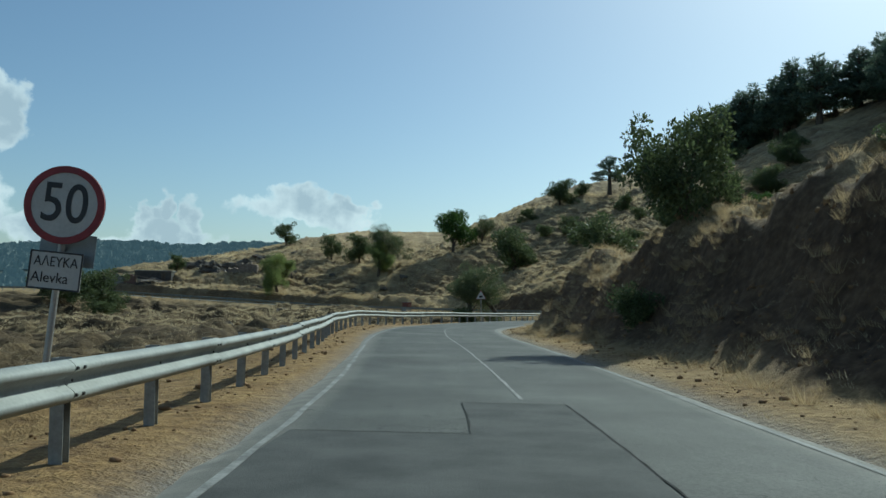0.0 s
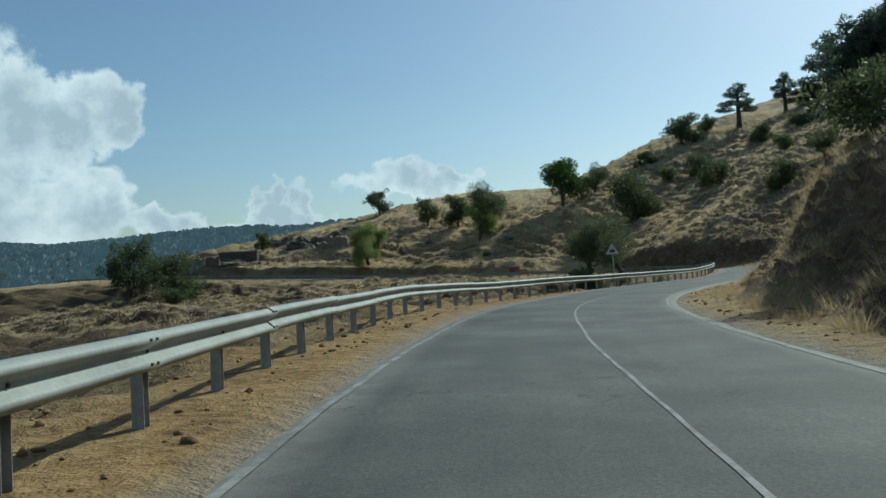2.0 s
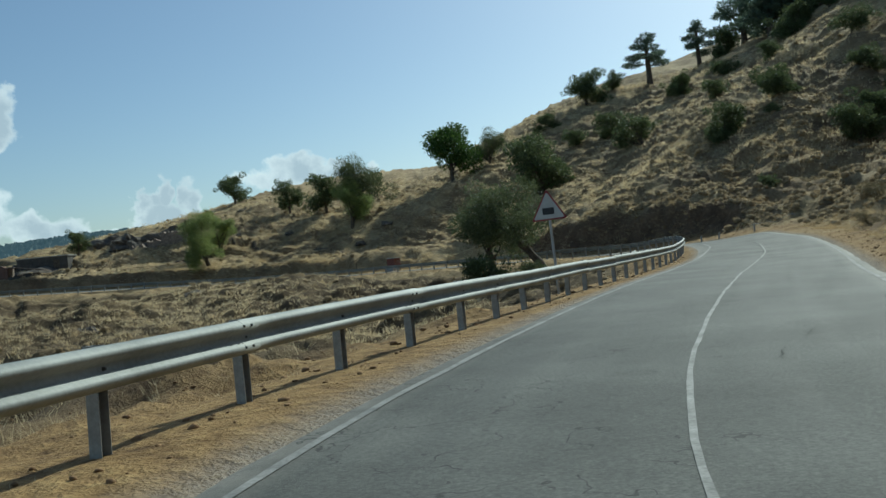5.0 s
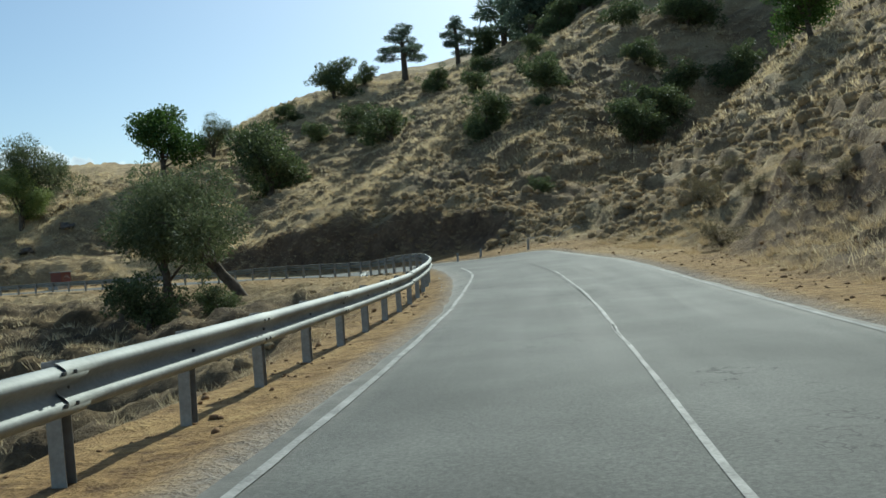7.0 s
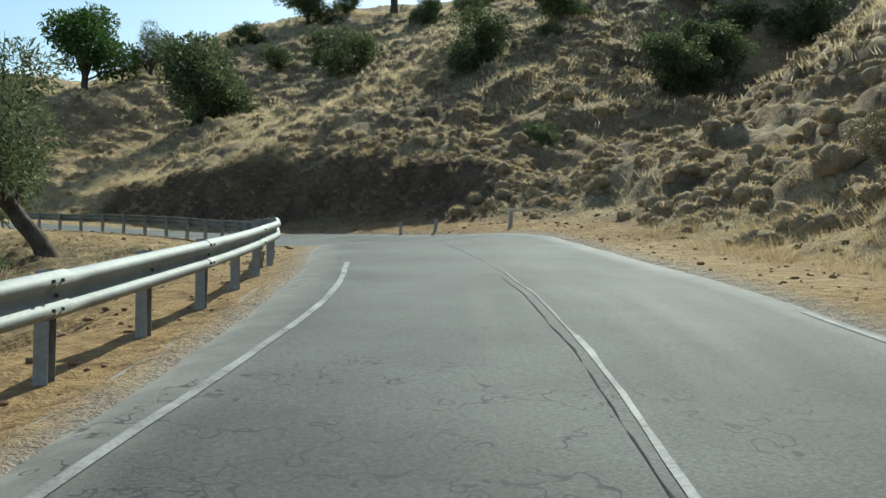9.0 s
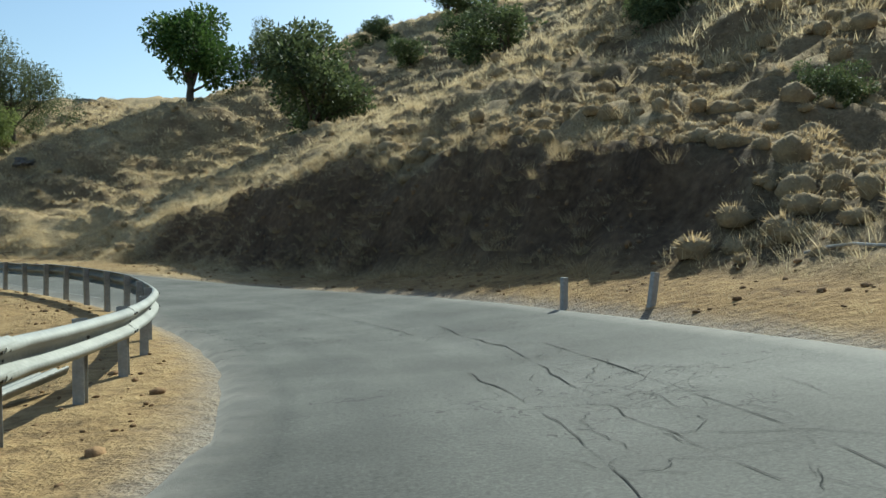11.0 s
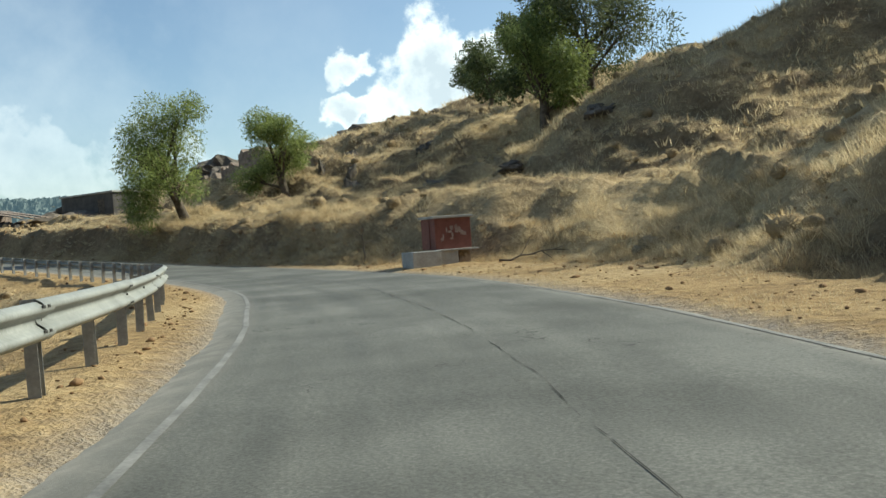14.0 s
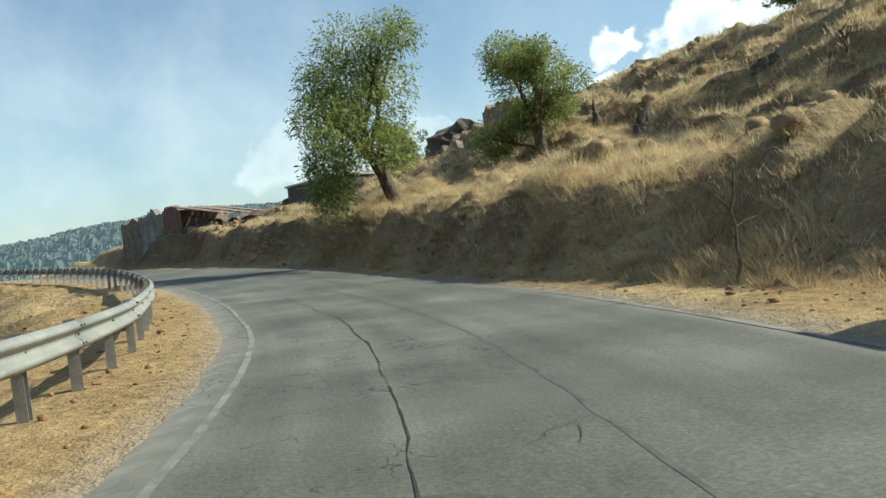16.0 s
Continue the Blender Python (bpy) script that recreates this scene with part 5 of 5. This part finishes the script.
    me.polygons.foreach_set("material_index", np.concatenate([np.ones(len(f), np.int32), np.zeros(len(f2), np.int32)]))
    tagged(new("thorny_cushions", me), "rounded brown thorny cushion plants on the hillside", "scrub", kind="stuff")


dry_grass()
grass_clumps()
bank_scrub()
far_grass()
cushions()


def far_wood():
    """Trees of the distant wooded ridges, with haze put into their colour and glow."""
    rng = np.random.RandomState(31)
    n = 26000
    ang, r = rng.uniform(-0.75, 1.9, n), rng.uniform(560, 1500, n)
    x, y = -np.sin(ang) * r, 80 + np.cos(ang) * r
    z = height(x, y, False)[0]
    tall = rng.uniform(6, 10, n)
    wide = tall * rng.uniform(0.45, 0.7, n)
    vs = []
    for k in range(3):
        a = rng.uniform(0, 6.28, n)
        dx, dy = np.cos(a) * wide, np.sin(a) * wide
        top = rng.uniform(-0.4, 0.4, (2, n)) * wide
        vs.append(np.stack([np.stack([x - dx, y - dy, z + tall * 0.15], 1), np.stack([x + dx, y + dy, z + tall * 0.2], 1),
                            np.stack([x + dx * 0.55 + top[0], y + dy * 0.55, z + tall * 0.85], 1), np.stack([x - dx * 0.35 + top[1], y - dy * 0.35, z + tall], 1)], 1))
    v = np.concatenate(vs, 0).reshape(-1, 3)
    tagged(new("distant_wood", mesh_np("distant_wood", v, np.arange(len(v)).reshape(-1, 4), LEAF_FAR)), "pine woods on the distant ridges, blue haze in their colour", "forest", kind="stuff")


far_wood()


# ---- signs, posts and small buildings ----
WHITE = mat_simple("dusty white sign face", (0.42, 0.42, 0.41), (0.55, 0.55, 0.53), 3.0, 0.5, fine=30)
RED = mat_simple("faded red sign border", (0.17, 0.016, 0.022), (0.26, 0.027, 0.035), 4.0, 0.5, fine=30)
BLACK = mat_simple("black sign paint", (0.012, 0.013, 0.016), (0.03, 0.03, 0.035), 4.0, 0.5)
GREY_BACK = mat_simple("bare grey sign metal", (0.16, 0.18, 0.20), (0.25, 0.27, 0.29), 3.0, 0.5, 0.4)
POLE = mat_simple("galvanised pole", (0.30, 0.30, 0.29), (0.48, 0.47, 0.45), 3.0, 0.5, 0.4, fine=40)
CONCRETE = mat_simple("weathered concrete", (0.25, 0.24, 0.22), (0.46, 0.44, 0.40), 2.2, 0.9, fine=30, bump_size=0.008)
RED_PAINT = mat_simple("sun-bleached brick-red paint", (0.12, 0.038, 0.026), (0.21, 0.075, 0.054), 1.6, 0.75, fine=12, bump_size=0.004)
PAPER = mat_simple("torn pale paper", (0.19, 0.11, 0.09), (0.36, 0.29, 0.25), 6.0, 0.9, fine=40)
PLASTER = mat_simple("stained old plaster", (0.11, 0.10, 0.09), (0.36, 0.34, 0.31), 1.3, 0.9, fine=9, bump_size=0.01)
RUBBLE = mat_simple("rubble masonry", (0.13, 0.10, 0.08), (0.30, 0.24, 0.19), 2.6, 0.95, fine=8, bump_size=0.06)
DARK_WALL = mat_simple("dark stained wall", (0.05, 0.045, 0.04), (0.11, 0.10, 0.09), 1.5, 0.95, fine=10, bump_size=0.01)
BRICK = mat_simple("weathered reddish masonry", (0.11, 0.07, 0.055), (0.24, 0.14, 0.105), 4.0, 0.9, fine=14, bump_size=0.01)


def lathe_disc(r0, r1, y0, y1, seg=48):
    """A flat ring (r0 = 0: a disc) that faces -y."""
    bm = bmesh.new()
    if r0 == 0:
        r = bmesh.ops.create_cone(bm, segments=seg, radius1=r1, radius2=r1, depth=y1 - y0, cap_ends=True)
        bmesh.ops.rotate(bm, verts=bm.verts, matrix=Matrix.Rotation(radians(90), 3, "X"))
        bmesh.ops.translate(bm, verts=bm.verts, vec=(0, (y0 + y1) / 2, 0))
        return bm
    rows = []
    for rad, y in ((r0, y0), (r1, y0), (r1, y1), (r0, y1)):
        rows.append([bm.verts.new((rad * math.cos(2 * math.pi * k / seg), y, rad * math.sin(2 * math.pi * k / seg))) for k in range(seg)])
    for i in range(4):
        a, b = rows[i], rows[(i + 1) % 4]
        for k in range(seg):
            bm.faces.new((a[k], a[(k + 1) % seg], b[(k + 1) % seg], b[k]))
    bmesh.ops.recalc_face_normals(bm, faces=bm.faces)
    return bm


def pole_bm(r, z0, z1, seg=14):
    bm = bmesh.new()
    bmesh.ops.create_cone(bm, segments=seg, radius1=r, radius2=r, depth=z1 - z0, cap_ends=True)
    bmesh.ops.translate(bm, verts=bm.verts, vec=(0, 0, (z0 + z1) / 2))
    return bm


def place(ob, x, y, z, rx=0, ry=0, rz=0):
    ob.matrix_basis = pose(x, y, z, rx, ry, rz)
    return ob


def lettering(name, text, size, mat, parent, x, y, z):
    cu = bpy.data.curves.new(name, "FONT")
    cu.body, cu.size, cu.extrude, cu.align_x, cu.align_y = text, size, 0.002, "CENTER", "CENTER"
    cu.materials.append(mat)
    ob = new(name, cu)
    ob.parent = parent
    return place(ob, x, y, z, 90, 0, 0)


def speed_sign():
    root = thing("speed_limit_sign", (-4.1, 10.2, ground_z(-4.1, 10.2) - 0.12), "round red-rimmed 50 sign with village name board on a pole", "road sign", yaw=4)
    root.rotation_euler = Euler((0, radians(4.5), radians(4)))
    part("pole", pole_bm(0.038, -0.3, 2.75), POLE, root)
    disc = part("disc", lathe_disc(0, 0.405, -0.075, -0.06), WHITE, root, "dusty white sign face")
    place(disc, 0, 0, 2.34)
    rim = part("rim", lathe_disc(0.365, 0.442, -0.085, -0.05), RED, root, "faded red rim")
    place(rim, 0, 0, 2.34)
    back = part("back_plate", lathe_disc(0, 0.444, -0.05, -0.045), GREY_BACK, root)
    place(back, 0, 0, 2.34)
    for figure, at in (("5", -0.135), ("0", 0.135)):
        num = lettering("numeral", figure, 0.56, BLACK, root, at, -0.079, 2.34)
        num.scale = (0.95, 1.12, 1)
        num.data.offset = 0.003
    bm = bmesh.new()
    box(bm, -0.33, 0.25, -0.07, -0.055, 1.53, 1.96, 0.006)
    board = part("name_board", bm, WHITE, root, "white name board with dark border")
    for x0, x1, z0, z1 in ((-0.33, 0.25, 1.53, 1.548), (-0.33, 0.25, 1.942, 1.96), (-0.33, -0.312, 1.548, 1.942), (0.232, 0.25, 1.548, 1.942)):
        bm = bmesh.new()
        box(bm, x0, x1, -0.075, -0.0705, z0, z1)
        part("border", bm, BLACK, board)
    place(board, 0.03, 0, -0.15)
    lettering("lettering", "AΛEYKA", 0.16, BLACK, board, -0.04, -0.073, 1.84).scale = (0.8, 1, 1)
    lettering("lettering", "Alevka", 0.165, BLACK, board, -0.09, -0.073, 1.66).scale = (0.92, 1, 1)
    bm = bmesh.new()
    box(bm, -0.26, 0.36, 0.05, 0.062, 1.66, 2.03, 0.006)
    part("rear_board", bm, GREY_BACK, root, "grey back of a second board")


def warning_sign():
    x, y = 3.58, 69.75
    root = thing("warning_sign", (x, y, ground_z(x, y)), "triangular white warning sign with red border on a pole", "road sign")
    root.rotation_euler = Euler((0, radians(-1.5), radians(-12)))
    z0 = 2.52 - ground_z(x, y) - 0.72
    part("pole", pole_bm(0.035, -0.3, z0 + 0.5), POLE, root)

    def tri(k, y0, y1):
        bm = bmesh.new()
        c = z0 + 0.22
        pts = [(-0.45 * k, c - 0.26 * k), (0.45 * k, c - 0.26 * k), (0, c + 0.52 * k)]
        a = [bm.verts.new((px, y0, pz)) for px, pz in pts]
        b = [bm.verts.new((px, y1, pz)) for px, pz in pts]
        bm.faces.new(a)
        bm.faces.new(b[::-1])
        for i in range(3):
            bm.faces.new((a[i], b[i], b[(i + 1) % 3], a[(i + 1) % 3]))
        bmesh.ops.recalc_face_normals(bm, faces=bm.faces)
        bmesh.ops.bevel(bm, geom=[e for e in bm.edges if abs(e.verts[0].co.y - e.verts[1].co.y) > 0.001], offset=0.03 * k, segments=4, affect="EDGES")
        return bm

    part("border", tri(1.0, -0.055, -0.04), RED, root, "faded red border")
    part("face", tri(0.86, -0.062, -0.05), WHITE, root, "dusty white face")
    bm = bmesh.new()
    box(bm, -0.15, 0.14, -0.066, -0.0625, z0 + 0.10, z0 + 0.27, 0.0)
    part("symbol", bm, BLACK, root, "plain dark symbol")


def marker_posts():
    bm = bmesh.new()
    box(bm, -0.05, 0.05, -0.045, 0.045, -0.25, 0.50, 0.012)
    me = bpy.data.meshes.new("marker_post")
    bm.to_mesh(me)
    bm.free()
    me.materials.append(CONCRETE)
    for (x, y, ry, h) in ((20.46, 113.95, 1, 1.05), (21.3, 112.3, 9, 0.95), (22.3, 107.6, 4, 1.05)):
        ob = new("marker_post", me)
        ob.matrix_world = pose(x, y, ground_z(x, y), 0, ry, 20) @ Matrix.Diagonal((1, 1, h, 1))
        tagged(ob, "short whitewashed concrete marker post at the road edge", "marker post", "marker posts in the bend")


def kiosk():
    x, y = -5.45, 148.9
    zz = ground_z(x, y)
    root = thing("utility_kiosk", (x, y, zz), "weathered brick-red utility cabinet with concrete roof and plinths", "utility cabinet", yaw=58)
    top = 1.62 - zz
    bm = bmesh.new()
    box(bm, -0.62, 0.62, -0.05, 1.05, top - 1.05, top - 0.08, 0.012)
    part("body", bm, RED_PAINT, root)
    bm = bmesh.new()
    box(bm, -0.70, 0.70, -0.12, 1.12, top - 0.08, top, 0.012)
    part("roof_slab", bm, CONCRETE, root, "grey concrete roof slab")
    bm = bmesh.new()
    box(bm, -0.66, 0.72, -0.34, -0.02, top - 1.10, top - 1.05, 0.008)
    part("ledge", bm, CONCRETE, root, "pale concrete ledge")
    bm = bmesh.new()
    box(bm, -0.66, 0.02, -0.30, 1.0, -0.4, top - 1.10, 0.012)
    part("plinth", bm, CONCRETE, root, "grey concrete plinth")
    bm = bmesh.new()
    box(bm, 0.03, 0.60, 0.02, 1.0, -0.5, top - 1.052, 0.012)
    part("footing", bm, RUBBLE, root, "earth-coloured masonry footing")
    bm = bmesh.new()
    box(bm, -1.55, -0.62, -0.42, 0.55, -0.4, 0.42, 0.015)
    part("plinth", bm, CONCRETE, root, "low grey concrete block")
    bm = bmesh.new()
    box(bm, -0.625, -0.585, -0.075, -0.05, top - 1.05, top - 0.08, 0.004)
    part("corner_strip", bm, RED_PAINT, root)
    bm = bmesh.new()
    box(bm, -0.645, -0.62, 0.35, 0.40, top - 1.05, top - 0.1, 0.004)
    part("corner_strip", bm, RED_PAINT, root)
    rng = random.Random(8)
    for k in range(16):
        w, h = rng.uniform(0.02, 0.09), rng.uniform(0.03, 0.12)
        cx, cz = rng.uniform(-0.45, 0.4), top - rng.uniform(0.3, 0.8)
        bm = bmesh.new()
        vs = [bm.verts.new((cx + w * rng.uniform(0.6, 1.1) * math.cos(a), -0.0525 - 0.0004 * k, cz + h * rng.uniform(0.5, 1.1) * math.sin(a))) for a in [i * 0.5236 for i in range(12)]]
        bm.faces.new(vs)
        part("poster_scrap", bm, PAPER, root, "torn pale poster scrap")


def jagged_wall(x0, x1, z_low, z_high, depth, seed):
    """A broken wall with crumbled courses along its top."""
    rng = random.Random(seed)
    bm = bmesh.new()
    n = 26
    cols, z = [], (z_low + z_high) / 2
    for i in range(n + 1):
        x = x0 + (x1 - x0) * i / n
        if rng.random() < 0.45:
            z = min(z_high, max(z_low, z + rng.choice([-0.22, -0.12, 0.1, 0.2])))
        zz = z + rng.uniform(-0.03, 0.03)
        out = rng.uniform(-0.03, 0.03)
        cols.append([bm.verts.new((x, y, h)) for y, h in ((out, -0.9), (out, zz * 0.5), (out * 0.5, zz), (depth, zz + rng.uniform(-0.1, 0.1)), (depth, -0.9))])
    for a, b in zip(cols, cols[1:]):
        for k in range(4):
            bm.faces.new((a[k], b[k], b[k + 1], a[k + 1]))
    bm.faces.new(cols[0])
    bm.faces.new(cols[-1][::-1])
    bmesh.ops.recalc_face_normals(bm, faces=bm.faces)
    return bm


def ruin():
    x, y = -59.4, 160.1
    root = thing("ruined_house", (x, y, 3.55), "roofless ruined stone house with plaster remains and sagging roof", "ruin", yaw=15)
    root.scale = (1.06, 1.06, 1.06)
    part("wall", jagged_wall(-5.6, -3.5, 1.45, 1.9, 0.5, 4), RUBBLE, root, "dark rubble stone wall")
    part("wall", jagged_wall(-3.5, -0.7, 1.7, 2.15, 0.45, 1), PLASTER, root, "stained plaster wall with broken top")
    part("wall", jagged_wall(-0.7, 1.2, 1.6, 2.05, 0.5, 2), BRICK, root, "broken reddish masonry")
    part("wall", jagged_wall(1.2, 5.2, 0.55, 0.8, 0.45, 7), DARK_WALL, root, "low dark wall under the roof")
    for px, seed in ((-5.4, 3), (-0.6, 5), (1.2, 6)):
        w = part("wall", jagged_wall(0.5, 3.6, 1.0, 1.8, 0.45, seed), RUBBLE, root, "rubble stone wall")
        place(w, px, 0, 0, 0, 0, 90)
    for k in range(7):
        bm = bmesh.new()
        box(bm, 0, 4.5, 0.02, 0.47, 0, 0.06, 0.01)
        s = part("roof_sheet", bm, RUBBLE, root, "sagging roof sheet")
        place(s, 1.1, -0.35 + 0.5 * k, 1.86 - 0.01 * (k % 2), 0, 10.5 + 0.8 * math.sin(k * 2.1), 0)


def hut():
    root = thing("stone_hut", (-58.2, 170.4, 5.0), "long dark flat-roofed hut on the slope", "hut", yaw=2)
    bm = bmesh.new()
    box(bm, -3.75, 3.6, 0, 3.0, -1.8, 1.75, 0.03)
    part("wall", bm, DARK_WALL, root)
    bm = bmesh.new()
    box(bm, -3.9, 3.75, -0.14, 3.15, 1.75, 1.9, 0.02)
    part("roof", bm, CONCRETE, root, "flat concrete roof")
    bm = bmesh.new()
    box(bm, 1.5, 2.4, -0.03, -0.004, -0.6, 1.3, 0.005)
    part("door", bm, BARK, root, "dark boarded door")


def broken_wall():
    """A crumbled dry-stone wall that climbs the slope behind the almond trees."""
    root = thing("stone_ruin", (-46.2, 173.4, ground_z(-43, 173.4) - 0.1), "crumbled dark dry-stone wall on the dry slope", "ruin", yaw=-3)
    part("wall", jagged_wall(0.0, 2.4, 0.35, 1.0, 0.8, 21), RUBBLE, root, "low tumbled end")
    part("wall", jagged_wall(2.38, 4.6, 1.1, 1.75, 0.9, 22), RUBBLE, root)
    part("wall", jagged_wall(4.58, 8.4, 1.7, 2.5, 1.0, 23), RUBBLE, root)


def water_tank():
    x, y = -15.3, 205.1
    bm = lathe_disc(0, 1.35, -1.3, 0.0, 36)
    bmesh.ops.rotate(bm, verts=bm.verts, matrix=Matrix.Rotation(radians(-90), 3, "X"))
    root = thing("storage_tank", (x, y, ground_z(x, y) - 0.5), "low round concrete water tank on the skyline", "water tank")
    ob = part("tank_wall", bm, CONCRETE, root)
    bm = lathe_disc(0, 1.45, -0.12, 0.0, 36)
    bmesh.ops.rotate(bm, verts=bm.verts, matrix=Matrix.Rotation(radians(-90), 3, "X"))
    place(part("cap", bm, CONCRETE, root, "flat concrete cap"), 0, 0, 1.3)


def fallen_beam():
    """A length of old barrier on the ground behind the rail."""
    verts, faces = [], []
    m = len(BEAM)
    for i in range(7):
        yy = 2.6 * i / 6
        dip = 0.05 * math.sin(i * 1.3)
        for off in (0.0, 0.005):
            verts += [(zz - 0.15 + dip, yy, 0.10 - u + off) for u, zz in BEAM]
    for i in range(6):
        for side in (0, 1):
            for j in range(m - 1):
                a = i * 2 * m + side * m + j
                f = (a, a + 1, a + 2 * m + 1, a + 2 * m)
                faces.append(f if side else f[::-1])
    for i in (0, 6):
        faces += [(i * 2 * m + j, i * 2 * m + j + 1, i * 2 * m + m + j + 1, i * 2 * m + m + j) for j in range(m - 1)]
    ob = new("fallen_beam", mesh_from("fallen_beam", verts, faces, STEEL))
    x, y = 13.7, 107.0
    ob.matrix_world = pose(x, y, ground_z(x, y) + 0.06, 5, -8, -12)
    tagged(ob, "bent steel barrier beam lying on the ground behind the guardrail", "barrier beam")


def branch(x, y, length, yaw, rx, name, label, seed):
    rr = random.Random(seed)
    verts, faces = [], []
    pts = [Vector((rr.uniform(-.05, .05), rr.uniform(-.05, .05), length * k / 6)) for k in range(7)]
    tube(verts, faces, pts, [0.030, 0.028, 0.025, 0.022, 0.019, 0.015, 0.008], 7)
    for k in (2, 3, 4, 5):
        tip = pts[k] + Vector((rr.uniform(-1, 1), rr.uniform(-1, 1), rr.uniform(0.2, 1))) * length * 0.25
        tube(verts, faces, [pts[k], pts[k].lerp(tip, 0.5) + Vector((0.02, 0, 0.03)), tip], [0.02, 0.014, 0.005], 5)
    ob = new(name, mesh_from(name, verts, faces, BARK, True))
    ob.matrix_world = pose(x, y, ground_z(x, y) + 0.02, rx, 0, yaw)
    tagged(ob, label, "branch")


speed_sign()
warning_sign()
marker_posts()
kiosk()
ruin()
hut()
broken_wall()
water_tank()
fallen_beam()
branch(-10.6, 150.7, 1.5, 40, 8, "dead_pole", "dead bare stick leaning on the bank", 1)
branch(-3.2, 147.9, 1.9, 130, 80, "fallen_branch", "fallen bare branch on the verge", 2)
branch(-21.0, 168.6, 2.2, 60, 78, "fallen_branch", "fallen dry branch on the slope", 3)
branch(-18.0, 169.5, 2.0, 20, 75, "fallen_branch", "fallen dry branch on the slope", 4)


def hose():
    """A pale irrigation pipe that lies across the slope."""
    verts, faces, pts = [], [], []
    for k in range(13):
        f = k / 12
        x, y = 23.6 + 1.5 * f + 0.10 * math.sin(f * 7), 112.4 - 4.3 * f + 0.1 * math.sin(f * 5)
        pts.append(Vector((x, y, ground_z(x, y) + 0.06)))
    pts.append(pts[-1] + Vector((0.12, -0.25, -0.12)))
    pts.append(pts[-1] + Vector((-0.1, -0.2, -0.25)))
    tube(verts, faces, pts, [0.022] * len(pts), 8)
    tagged(new("water_pipe", mesh_from("water_pipe", verts, faces, CONCRETE, True)), "thin pale water pipe lying across the slope", "pipe")


hose()
